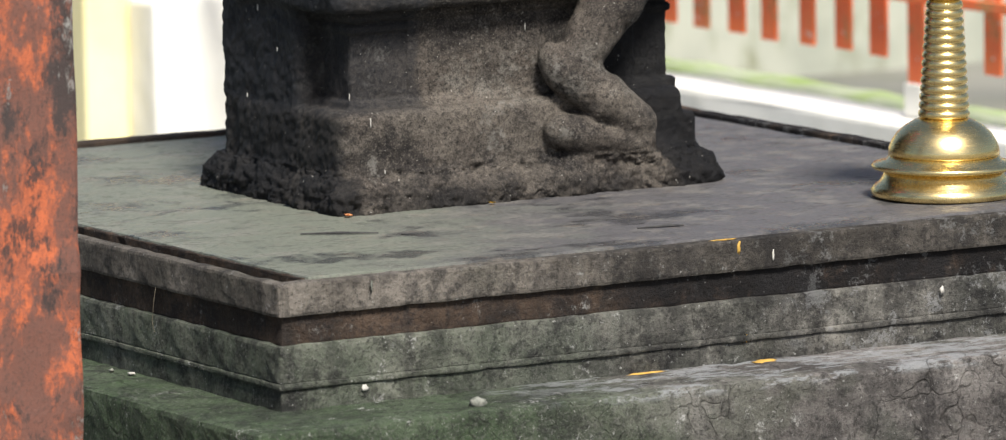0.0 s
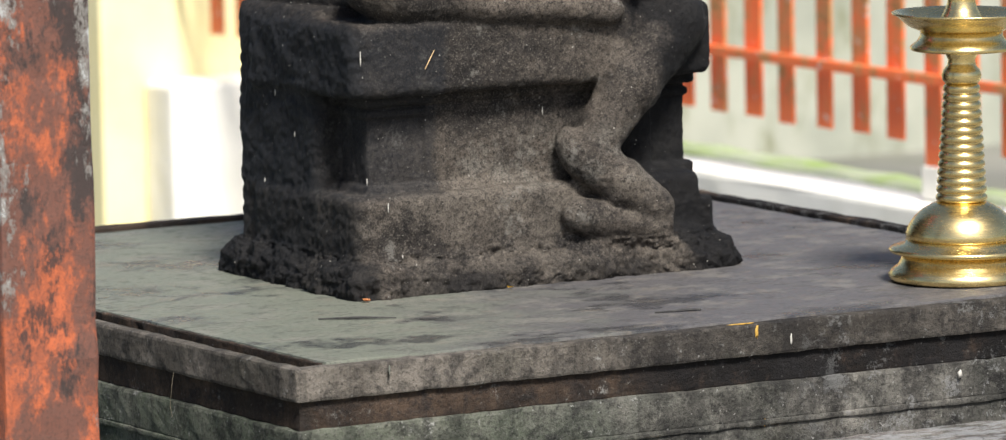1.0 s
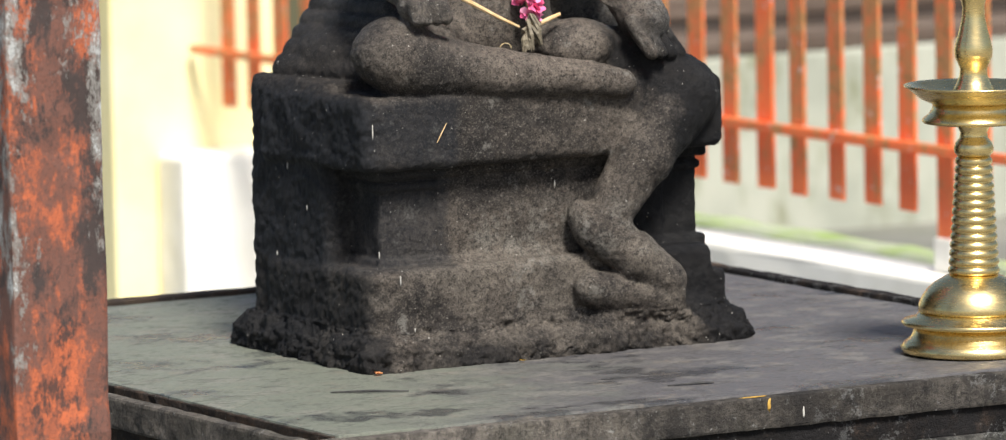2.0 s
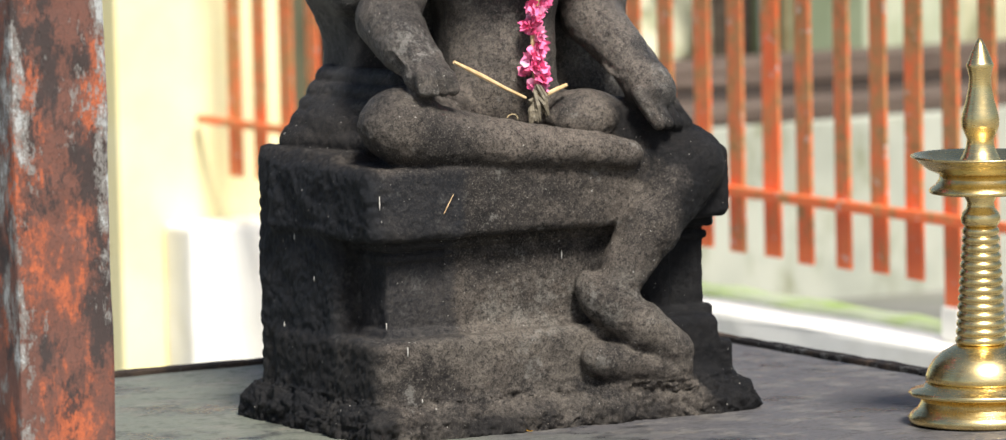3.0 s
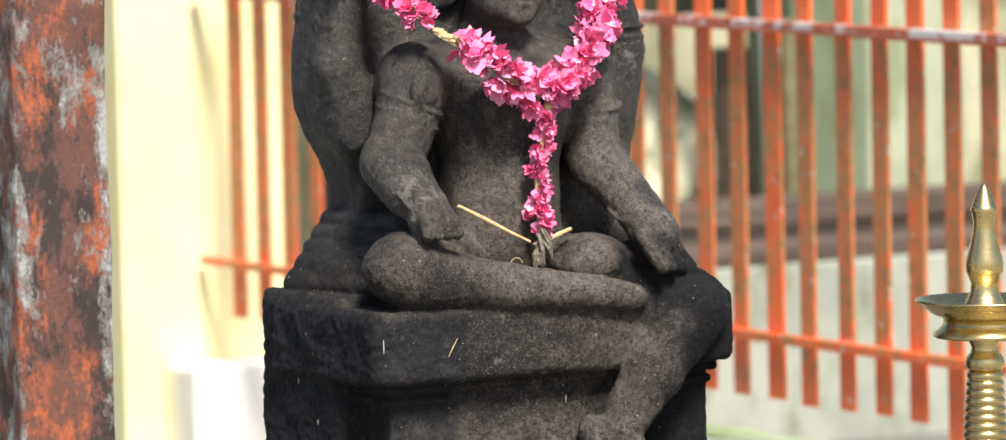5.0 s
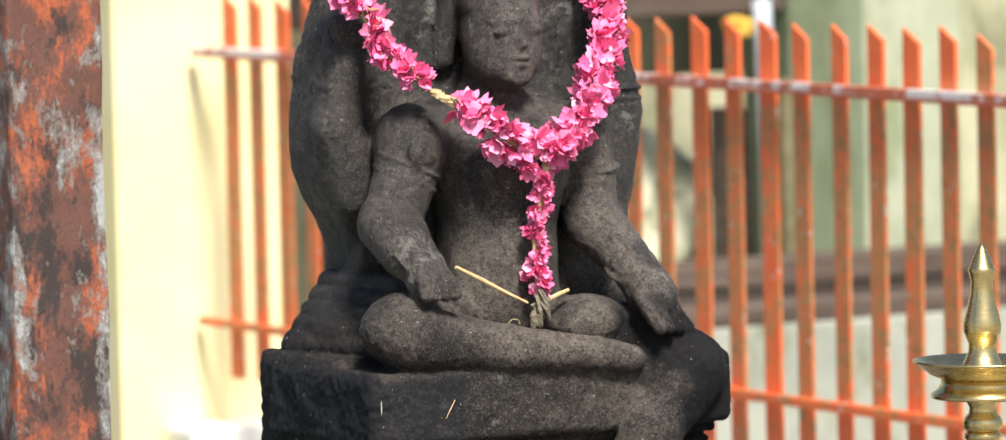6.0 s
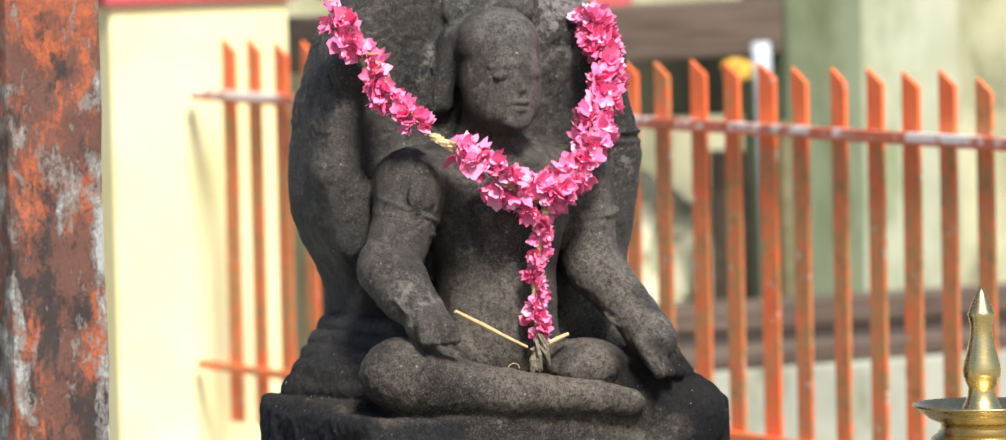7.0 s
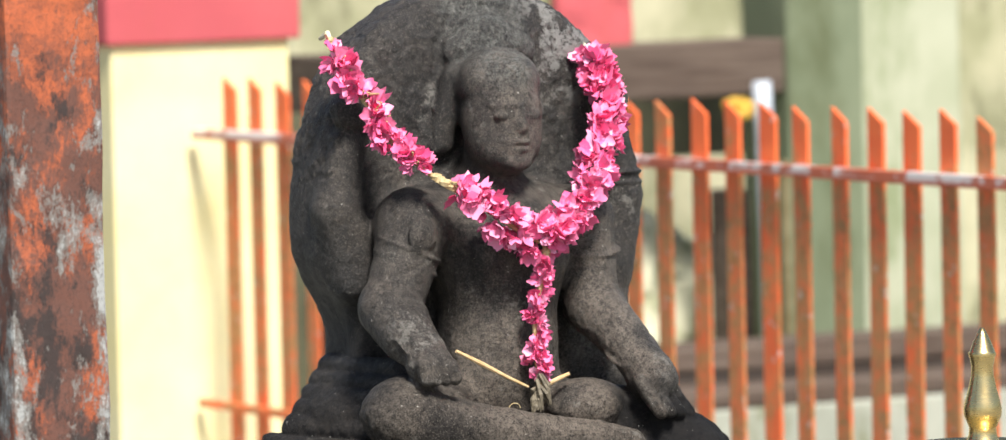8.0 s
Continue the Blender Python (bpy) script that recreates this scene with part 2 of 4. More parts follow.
def make_top_stone(name, green, slate, channel=0.0):
    """Oiled, rain-washed slab: greenish towards the corner, slate-dark and polished by feet elsewhere."""
    k = Nodes(name)
    flow = (1.5, 1.9, 1)
    x, y = k.axis("X"), k.axis("Y")
    run = k.math("ADD", k.math("MULTIPLY", x, 0.55), k.math("MULTIPLY", y, -0.22))
    where = k.step(k.math("ADD", run, k.math("MULTIPLY", k.noise(3.0, 8, 0.7, shift=61, stretch=flow), 0.55)), 0.33, 0.62)
    c = k.mix(where, green, slate)
    pale = k.step(k.noise(7, 9, 0.72, shift=50, stretch=flow), 0.50, 0.62)
    c = k.mix(k.math("MULTIPLY", pale, 0.42), c, (0.225, 0.212, 0.188))
    wetness = k.step(k.noise(4.2, 7, 0.66, shift=23, stretch=flow), 0.53, 0.62)
    c = k.mix(k.math("MULTIPLY", wetness, 0.70), c, (0.034, 0.035, 0.040))
    scum = k.step(k.noise(15, 9, 0.8, shift=18, stretch=flow), 0.52, 0.60)
    c = k.mix(k.math("MULTIPLY", scum, 0.50), c, (0.048, 0.047, 0.044))
    tan = k.step(k.noise(10, 9, 0.76, shift=35, stretch=flow), 0.54, 0.64)
    c = k.mix(k.math("MULTIPLY", tan, 0.45), c, (0.185, 0.158, 0.128))
    grit = k.noise(130, 5, 0.8, shift=20)
    c = k.mix(k.math("MULTIPLY", k.step(grit, 0.51, 0.60), 0.50), c, (0.038, 0.038, 0.038))
    if channel:
        pool = k.step(k.noise(16, 7, 0.75, shift=28), 0.42, 0.54)
        c = k.mix(k.math("MULTIPLY", pool, channel), c, (0.020, 0.021, 0.013))
    n = k.bump(grit, 0.4, 0.003)
    n = k.bump(k.noise(24, 8, 0.75, shift=2), 0.4, 0.006, n)
    r = k.math("SUBTRACT", k.math("ADD", 0.50, k.math("MULTIPLY", scum, 0.25)), k.math("MULTIPLY", wetness, 0.24))
    return k.done(c, r, normal=n, spec=0.34)


def make_brass():
    k = Nodes("polished_brass")
    g = k.noise(60, 4, 0.6, stretch=(1, 1, 5))
    c = k.mix(k.step(k.noise(14, 5, 0.7), 0.45, 0.75), (0.90, 0.70, 0.33), (0.72, 0.53, 0.22))
    return k.done(c, k.math("ADD", 0.17, k.math("MULTIPLY", g, 0.18)), 1.0, k.bump(g, 0.08, 0.002))


def make_post_paint():
    """Old orange paint over dark timber, with grey primer where it has flaked."""
    k = Nodes("flaking_post_paint")
    tall = (1, 1, 0.5)
    z = k.axis("Z")
    n1 = k.noise(10, 11, 0.76, stretch=tall, distort=0.15)
    n2 = k.noise(12, 12, 0.80, stretch=tall, shift=8.6, distort=0.15)
    n3 = k.noise(13, 10, 0.76, stretch=tall, shift=3, distort=0.15)
    # paint has held best at the foot and near the head
    kept = k.math("ADD", k.step(z, 0.92, 0.62), k.math("MULTIPLY", k.step(z, 1.54, 1.78), 2.2))
    c = k.mix(k.step(k.noise(30, 8, 0.75), 0.42, 0.62), (0.50, 0.122, 0.046), (0.30, 0.085, 0.042))
    rust = k.step(k.math("SUBTRACT", n1, k.math("MULTIPLY", kept, 0.050)), 0.40, 0.50)
    c = k.mix(k.math("MULTIPLY", rust, 0.92), c, (0.125, 0.060, 0.046))
    char = k.step(k.math("SUBTRACT", n3, k.math("MULTIPLY", kept, 0.02)), 0.49, 0.57)
    c = k.mix(k.math("MULTIPLY", char, 0.9), c, (0.034, 0.027, 0.026))
    # primer along the arrises and in torn patches of the weathered middle
    rim = k.step(k.math("ABSOLUTE", k.math("ADD", k.axis("X"), 0.3675)), 0.030, 0.072)
    band = k.math("MULTIPLY", k.step(z, 0.98, 1.20), k.step(z, 1.62, 1.50))
    bare = k.math("ADD", n2, k.math("ADD", k.math("MULTIPLY", band, 0.055), k.math("MULTIPLY", rim, 0.055)))
    c = k.mix(k.math("MULTIPLY", k.step(bare, 0.585, 0.625), 0.85), c, (0.215, 0.205, 0.190))
    c = k.mix(k.math("MULTIPLY", k.step(bare, 0.640, 0.680), 0.85), c, (0.42, 0.44, 0.44))
    fine = k.noise(160, 5, 0.75)
    c = k.mix(k.math("MULTIPLY", k.step(fine, 0.5, 0.62), 0.35), c, (0.03, 0.025, 0.022))
    n = k.bump(k.math("ADD", n1, k.math("MULTIPLY", fine, 0.3)), 0.6, 0.006)
    n = k.bump(k.step(bare, 0.575, 0.60), 0.5, -0.003, n)
    return k.done(c, 0.62, normal=n)


def make_fence_paint():
    k = Nodes("fence_paint")
    z = k.axis("Z")
    info = k.t.nodes.new("ShaderNodeObjectInfo")
    own = k.math("MULTIPLY", k.math("SUBTRACT", info.outputs["Random"], 0.5), 0.16)
    base = k.mix(k.step(k.noise(9, 5, 0.6), 0.35, 0.65), (0.95, 0.200, 0.055), (0.86, 0.155, 0.046))
    old = k.mix(k.step(k.noise(24, 6, 0.75, shift=4), 0.42, 0.60), (0.54, 0.255, 0.095), (0.80, 0.205, 0.070))
    old = k.mix(k.math("MULTIPLY", k.step(k.noise(30, 6, 0.75, shift=2), 0.52, 0.60), 0.6), old, (0.22, 0.165, 0.055))
    # sun-bleached, mossy middle stretch of the pickets
    height = k.math("MULTIPLY", k.step(k.math("ABSOLUTE", k.math("SUBTRACT", z, 0.96)), 0.48, 0.15), 0.17)
    worn = k.step(k.math("ADD", k.math("ADD", k.noise(13, 8, 0.78, stretch=(1, 1, 0.7)), own), height), 0.535, 0.625)
    c = k.mix(worn, base, old)
    spot = k.step(k.noise(34, 3, 0.6, shift=12), 0.65, 0.70)
    c = k.mix(k.math("MULTIPLY", spot, 0.9), c, (0.66, 0.60, 0.54))
    return k.done(c, 0.55, normal=k.bump(k.noise(120, 5, 0.7), 0.3, 0.003))


def make_rail_paint():
    k = Nodes("rail_paint")
    c = k.mix(k.step(k.noise(7, 5, 0.6), 0.35, 0.65), (0.58, 0.135, 0.065), (0.42, 0.105, 0.060))
    bird = k.math("MULTIPLY", k.step(k.noise(6, 7, 0.75, shift=3), 0.45, 0.53), k.step(k.axis("Z"), 1.302, 1.313))
    c = k.mix(bird, c, (0.80, 0.74, 0.73))
    return k.done(c, 0.5, normal=k.bump(k.noise(120, 5, 0.7), 0.25, 0.003))


def make_wall(name, a, b, stain, amount, scale=2.0, rough=0.85):
    k = Nodes(name)
    c = k.mix(k.step(k.noise(scale, 5, 0.6), 0.35, 0.65), a, b)
    s = k.step(k.noise(scale * 2.2, 7, 0.7, stretch=(1, 1, 0.35), shift=5), 0.48, 0.7)
    c = k.mix(k.math("MULTIPLY", s, amount), c, stain)
    f = k.noise(90, 5, 0.7)
    c = k.mix(k.math("MULTIPLY", k.step(f, 0.5, 0.75), 0.12), c, (0.12, 0.12, 0.09))
    return k.done(c, rough, normal=k.bump(f, 0.25, 0.004))


def make_wood(name, a, b):
    k = Nodes(name)
    g = k.noise(7, 7, 0.65, stretch=(0.4, 4, 7), distort=0.5)
    c = k.mix(k.step(g, 0.35, 0.68), a, b)
    return k.done(c, 0.8, normal=k.bump(g, 0.4, 0.006))


def make_petal():
    k = Nodes("pink_petal")
    info = k.t.nodes.new("ShaderNodeObjectInfo")
    geo = k.t.nodes.new("ShaderNodeNewGeometry")
    c = k.mix(geo.outputs["Random Per Island"], (0.86, 0.055, 0.255), (0.98, 0.42, 0.65))
    c = k.mix(k.math("MULTIPLY", k.step(info.outputs["Random"], 0.7, 1.0), 0.5), c, (0.80, 0.045, 0.20))
    c = k.mix(k.math("MULTIPLY", k.step(k.noise(160, 3, 0.6), 0.55, 0.75), 0.3), c, (0.96, 0.50, 0.66))
    k.b.inputs["Subsurface Weight"].default_value = 0.0
    return k.done(c, 0.5, normal=k.bump(k.noise(200, 3, 0.6), 0.15, 0.002))


def make_plain(name, a, b, scale=60.0, rough=0.7, bump=0.2):
    k = Nodes(name)
    f = k.noise(scale, 5, 0.65)
    return k.done(k.mix(k.step(f, 0.35, 0.65), a, b), rough, normal=k.bump(f, bump, 0.003))


IDOL = make_idol_stone()
RIM = make_plinth_stone("worn_rim_stone", (0.100, 0.088, 0.076), (0.245, 0.218, 0.190), (0.07, 0.075, 0.058), 0.25, 0.62, 0.7, 0.22, 0.0, 0.0, 0.55)
TOP = make_top_stone("oiled_top_stone", (0.158, 0.170, 0.138), (0.098, 0.094, 0.098))
GUTTER = make_top_stone("wet_channel_stone", (0.150, 0.140, 0.088), (0.12, 0.11, 0.085), 0.75)
GROOVE = make_plinth_stone("dark_brown_stone", (0.038, 0.027, 0.021), (0.110, 0.076, 0.056), (0.03, 0.03, 0.025), 0.1, 0.6, 0.5, 0.08, 0.0, 0.0, 0.9)
COURSE = make_plinth_stone("mossy_stone", (0.135, 0.135, 0.120), (0.300, 0.285, 0.255), (0.060, 0.072, 0.052), 0.30, 0.62, 1.0, 0.3, 0.0, 0.40, 0.5)
STEP = make_plinth_stone("step_stone", (0.130, 0.118, 0.112), (0.260, 0.240, 0.228), (0.055, 0.082, 0.042), 0.3, 0.5, 0.9, 0.3, 0.45, 0.8)
BRASS = make_brass()
POST = make_post_paint()
FENCE = make_fence_paint()
RAIL = make_rail_paint()
YELLOW = make_wall("yellow_paint", (0.92, 0.81, 0.40), (0.94, 0.86, 0.52), (0.90, 0.74, 0.33), 0.35)
RED = make_wall("red_coping_paint", (0.58, 0.115, 0.130), (0.52, 0.095, 0.112), (0.50, 0.10, 0.09), 0.4)
WHITE = make_wall("limewash", (0.90, 0.885, 0.83), (0.86, 0.84, 0.77), (0.62, 0.61, 0.52), 0.3)
MOSSY = make_wall("mossy_ledge", (0.52, 0.58, 0.40), (0.36, 0.50, 0.14), (0.70, 0.72, 0.62), 0.5, 5.0)
GREY = make_wall("old_grey_render", (0.33, 0.345, 0.29), (0.44, 0.45, 0.38), (0.155, 0.165, 0.075), 0.85, 3.2)
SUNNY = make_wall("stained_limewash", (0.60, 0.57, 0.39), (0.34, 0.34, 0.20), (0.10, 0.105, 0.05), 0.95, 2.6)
GREEN = make_wall("green_grey_render", (0.155, 0.190, 0.115), (0.215, 0.25, 0.16), (0.09, 0.105, 0.045), 0.75, 2.2)
PALE = make_wall("pale_green_render", (0.38, 0.41, 0.275), (0.50, 0.52, 0.385), (0.20, 0.25, 0.115), 0.75, 2.2)
GROUND = make_wall("courtyard_cement", (0.15, 0.15, 0.135), (0.21, 0.205, 0.18), (0.08, 0.09, 0.06), 0.6)
WOOD = make_wood("weathered_timber", (0.075, 0.050, 0.038), (0.155, 0.115, 0.090))
DARK = make_wood("dark_timber", (0.028, 0.020, 0.016), (0.060, 0.042, 0.032))
OLIVE = make_wood("olive_post", (0.16, 0.13, 0.06), (0.23, 0.20, 0.11))
PETAL = make_petal()
FIBRE = make_plain("banana_fibre", (0.45, 0.33, 0.16), (0.62, 0.50, 0.28), 120)
PALE_FIBRE = make_plain("pale_fibre", (0.62, 0.55, 0.38), (0.76, 0.70, 0.54), 120)
DRY = make_plain("dried_flower", (0.10, 0.085, 0.06), (0.20, 0.17, 0.12), 150)
STICK = make_plain("bare_stick", (0.66, 0.43, 0.20), (0.78, 0.57, 0.32), 120)


# ---- mesh helpers ----
def mesh_ob(name, bm, material, smooth=False):
    me = bpy.data.meshes.new(name)
    bm.to_mesh(me)
    bm.free()
    me.materials.append(material)
    if smooth:
        me.shade_smooth()
    return new(name, me)


def part(name, bm, material, parent, label="", smooth=False):
    ob = mesh_ob(name, bm, material, smooth)
    ob.parent = parent
    if label:
        tagged(ob, label)
    return ob


def base(name, at=(0, 0, 0)):
    ob = new(name)
    ob.location = at
    ob.empty_display_size = 0.1
    return ob


def box(x0, x1, y0, y1, z0, z1, bevel=0.004, cut=0.0, rough=0.0, seed=0.0, bm=None):
    """A box with rounded arrises; cut is the spacing of extra loops, rough the wear of its faces."""
    own = bm is None
    b = bmesh.new()
    bmesh.ops.create_cube(b, size=1.0)
    for v in b.verts:
        v.co = Vector((x0 + (v.co.x + 0.5) * (x1 - x0), y0 + (v.co.y + 0.5) * (y1 - y0), z0 + (v.co.z + 0.5) * (z1 - z0)))
    if bevel:
        bmesh.ops.bevel(b, geom=list(b.edges), offset=bevel, segments=2, profile=0.6, affect="EDGES")
    if cut:
        for ax, lo, hi in ((0, x0, x1), (1, y0, y1), (2, z0, z1)):
            n = int((hi - lo) / cut)
            for i in range(1, n + 1):
                co, no = [0, 0, 0], [0, 0, 0]
                co[ax], no[ax] = lo + (hi - lo) * i / (n + 1), 1
                bmesh.ops.bisect_plane(b, geom=list(b.verts) + list(b.edges) + list(b.faces), plane_co=co, plane_no=no)
    if rough:
        b.normal_update()
        for v in b.verts:
            p = v.co * 34 + Vector((seed, seed, seed))
            h = 0.8 * noise.fractal(p, 1.0, 2.0, 3)
            edge = sum(1 for lo, hi, c in ((x0, x1, v.co.x), (y0, y1, v.co.y), (z0, z1, v.co.z)) if min(c - lo, hi - c) < bevel * 1.5) >= 2
            v.co += v.normal * rough * (h * 1.0 - (0.9 * max(0.0, noise.noise(v.co * 30 + Vector((seed, 0, 3)))) if edge else 0.0))
    if own:
        return b
    me = bpy.data.meshes.new("tmp")
    b.to_mesh(me)
    b.free()
    bm.from_mesh(me)
    bpy.data.meshes.remove(me)
    return bm


def lathe(profile, segments=64, rough=0.0):
    b = bmesh.new()
    rings = []
    for r, z in profile:
        rings.append([b.verts.new((r * math.cos(2 * math.pi * i / segments), r * math.sin(2 * math.pi * i / segments), z)) for i in range(segments)])
    for a, c in zip(rings, rings[1:]):
        for i in range(segments):
            j = (i + 1) % segments
            b.faces.new((a[i], a[j], c[j], c[i]))
    b.faces.new(list(reversed(rings[0])))
    b.faces.new(rings[-1])
    return b


def tube(points, radii, sides=8, wobble=0.0):
    """A tube through points, closed at both ends."""
    b = bmesh.new()
    rings = []
    pts = [Vector(p) for p in points]
    for i, p in enumerate(pts):
        way = (pts[min(i + 1, len(pts) - 1)] - pts[max(i - 1, 0)]).normalized()
        u = way.orthogonal().normalized() if i == 0 else (u - way * u.dot(way)).normalized()
        w = way.cross(u)
        r = radii[i] if isinstance(radii, (list, tuple)) else radii
        rings.append([b.verts.new(p + (u * math.cos(2 * math.pi * k / sides) + w * math.sin(2 * math.pi * k / sides)) * r * (1 + wobble * random.uniform(-1, 1))) for k in range(sides)])
    for a, c in zip(rings, rings[1:]):
        for k in range(sides):
            j = (k + 1) % sides
            b.faces.new((a[k], a[j], c[j], c[k]))
    b.faces.new(list(reversed(rings[0])))
    b.faces.new(rings[-1])
    return b


def spline(points, steps=8):
    """Points along a Catmull-Rom curve."""
    p = [Vector(q) for q in points]
    p = [p[0] * 2 - p[1]] + p + [p[-1] * 2 - p[-2]]
    out = []
    for i in range(1, len(p) - 2):
        for s in range(steps):
            t = s / steps
            a, b_, c, e = p[i - 1], p[i], p[i + 1], p[i + 2]
            out.append(0.5 * ((2 * b_) + (c - a) * t + (2 * a - 5 * b_ + 4 * c - e) * t * t + (3 * b_ - a - 3 * c + e) * t ** 3))
    return out + [p[-2]]


# ---- large structure ----
TOPZ = 0.70    # platform's upper face

g = bmesh.new()
bmesh.ops.create_grid(g, x_segments=2, y_segments=2, size=300)
tagged(mesh_ob("ground", g, GROUND), "dark worn cement courtyard ground", "ground", kind="structure")

# platform of stacked courses, corner at the origin, 1.55 by 1.6 m
PX, PY = 1.55, 1.61
STEP_X, STEP_Y = -0.123, -0.159
platform = tagged(base("stone_platform"), "square stepped stone platform, grey, mossy and oil-stained", "platform")
part("top_panel", box(0.060, PX - 0.04, 0.022, PY - 0.04, TOPZ - 0.04, TOPZ, 0.004, 0.05, 0.0012, 1), TOP, platform, "greenish grey oiled top slab")
# dark strip stands in for the shade on the raised panel's riser
part("riser_shade", box(0.0545, 0.0615, 0.032, PY - 0.045, TOPZ - 0.026, TOPZ - 0.003, 0.002, 0.025, 0.003, 9), GROOVE, platform, "dark strip added along the raised panel for its shaded riser")
# dark lips added in place of the drain channel's far wall
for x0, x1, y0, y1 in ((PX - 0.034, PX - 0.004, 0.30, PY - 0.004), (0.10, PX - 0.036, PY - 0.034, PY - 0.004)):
    part("rim_lip", box(x0, x1, y0, y1, TOPZ - 0.02, TOPZ + 0.007, 0.003, 0.03, 0.002, 11), GROOVE, platform, "dark low lip added along the far edge for the channel's dark wall")
# moulded rim: bedding slab, near and side kerbstones with a drain channel behind the side one
part("rim_bed", box(0.006, PX - 0.003, 0.006, PY - 0.003, TOPZ - 0.048, TOPZ - 0.022, 0.004, 0.05, 0.002, 2), GUTTER, platform, "wet mossy drain channel")
part("rim_slab", box(0, PX, 0, 0.030, TOPZ - 0.052, TOPZ - 0.004, 0.005, 0.018, 0.0018, 2), RIM, platform, "worn grey rim slab with chipped arris")
part("rim_slab", box(0, 0.024, 0.010, PY, TOPZ - 0.052, TOPZ - 0.0042, 0.005, 0.018, 0.0018, 2), RIM, platform, "worn grey rim slab with chipped arris")
part("neck_course", box(0.008, PX - 0.014, 0.008, PY - 0.014, TOPZ - 0.094, TOPZ - 0.046, 0.004, 0.03, 0.0022, 3), GROOVE, platform, "dark brown recessed course, black further right")
part("upper_course", box(0.001, PX, 0.001, PY, TOPZ - 0.150, TOPZ - 0.092, 0.006, 0.022, 0.0024, 4), COURSE, platform, "lime-spotted mossy course")
part("ledge", box(-0.002, PX, -0.002, PY, TOPZ - 0.155, TOPZ - 0.146, 0.003, 0.018, 0.0018, 14), COURSE, platform, "thin worn ledge")
part("lower_course", box(0.002, PX - 0.006, 0.002, PY - 0.006, TOPZ - 0.20, TOPZ - 0.153, 0.004, 0.03, 0.0020, 5), COURSE, platform)
part("step", box(STEP_X, PX + 0.14, STEP_Y, PY + 0.14, TOPZ - 0.32, TOPZ - 0.185, 0.009, 0.022, 0.0034, 6), STEP, platform, "cracked cement step with green algae")
part("footing", box(-0.12, PX + 0.12, STEP_Y + 0.02, PY + 0.12, -0.02, TOPZ - 0.318, 0.006, 0.2, 0.004, 7), COURSE, platform)

# yellow gate pillar, limewashed kerb and back wall
pillar = tagged(base("gate_pillar", (3.26, 6.8, 0)), "yellow painted masonry gate pillar with red coping", "pillar", kind="structure")
part("shaft", box(-0.245, 0.25, -0.25, 0.25, -0.02, 1.535, 0.006), YELLOW, pillar)
part("coping", box(-0.265, 0.275, -0.27, 0.27, 1.535, 1.66, 0.008), RED, pillar, "faded red coping slab")
kerb = tagged(mesh_ob("fence_kerb", box(3.155, 3.42, 0.5, 5.4, -0.02, 0.39, 0.012, 0.25, 0.006, 3), WHITE), "limewashed low kerb wall under the fence", "kerb", kind="structure")
tagged(mesh_ob("pillar_plinth", box(3.130, 3.56, 6.40, 6.545, -0.02, 0.39, 0.014, 0.08, 0.003, 12), WHITE), "limewashed masonry plinth block before the gate pillar", "plinth", kind="structure")
tagged(mesh_ob("moss_strip", box(3.30, 3.415, 0.52, 5.38, 0.37, 0.397, 0.004, 0.12, 0.01, 8), MOSSY), "thin moss growing on the kerb", "moss", kind="structure")
tagged(mesh_ob("wall_back", box(3.52, 9.0, 6.9, 7.1, -0.02, 0.486, 0.01, 0.4, 0.004, 2), GREY), "old grey rendered low wall with stains", "wall", kind="structure")
def timber(name, x0, x1, y0, y1, z0, z1, material, label, category="timber", tilt=0.0):
    o = mesh_ob(name, box(x0, x1, y0, y1, z0, z1, 0.01, 0.3, 0.008, x0), material)
    o.rotation_euler = (0, radians(tilt), 0)
    return tagged(o, label, category)


timber("stacked_plank", 4.4, 7.2, 6.92, 7.16, 0.486, 0.535, WOOD, "grey-brown weathered plank lying on the wall", "plank")
timber("stacked_plank", 4.3, 7.0, 7.2, 7.4, 0.56, 0.63, WOOD, "grey-brown weathered plank in a stack", "plank")
timber("timber_baulk", 4.3, 7.2, 7.18, 7.6, 0.0, 0.555, DARK, "dark timber pile behind the low wall", "timber")
timber("eave_beam", 4.2, 5.66, 7.62, 7.85, 1.285, 1.44, WOOD, "weathered grey-brown timber beam", "beam")
timber("tree_stump", 5.51, 5.59, 7.70, 7.80, 0.0, 1.02, WOOD, "dark brown broken timber stump", "stump")
timber("beam_prop", 4.25, 4.36, 7.68, 7.80, 0.0, 1.30, DARK, "dark timber prop under the beam", "prop")
timber("olive_post", 5.615, 5.65, 7.58, 7.61, 0.0, 1.10, OLIVE, "thin olive-green wooden stake", "stake")
tagged(mesh_ob("concrete_column", box(5.655, 5.905, 7.6, 7.85, 0, 3.2, 0.012, 0.3, 0.005, 4), GREEN), "green-grey mossy concrete column", "column", kind="structure")
tagged(mesh_ob("wall_side", box(5.905, 6.30, 7.7, 7.85, 0, 3.2, 0.01, 0.3, 0.004, 6), PALE), "pale green mossy rendered wall", "wall", kind="structure")
tagged(mesh_ob("wall_far", box(2.0, 12.0, 9.6, 9.8, 0, 2.3, 0.01, 0.5, 0.01, 6), SUNNY), "limewashed boundary wall with dark moss stains", "wall", kind="structure")
tagged(mesh_ob("red_board", box(4.93, 5.17, 7.63, 7.66, 1.438, 1.75, 0.006, 0.06, 0.01, 6), RED), "faded red painted board standing on the beam", "board")
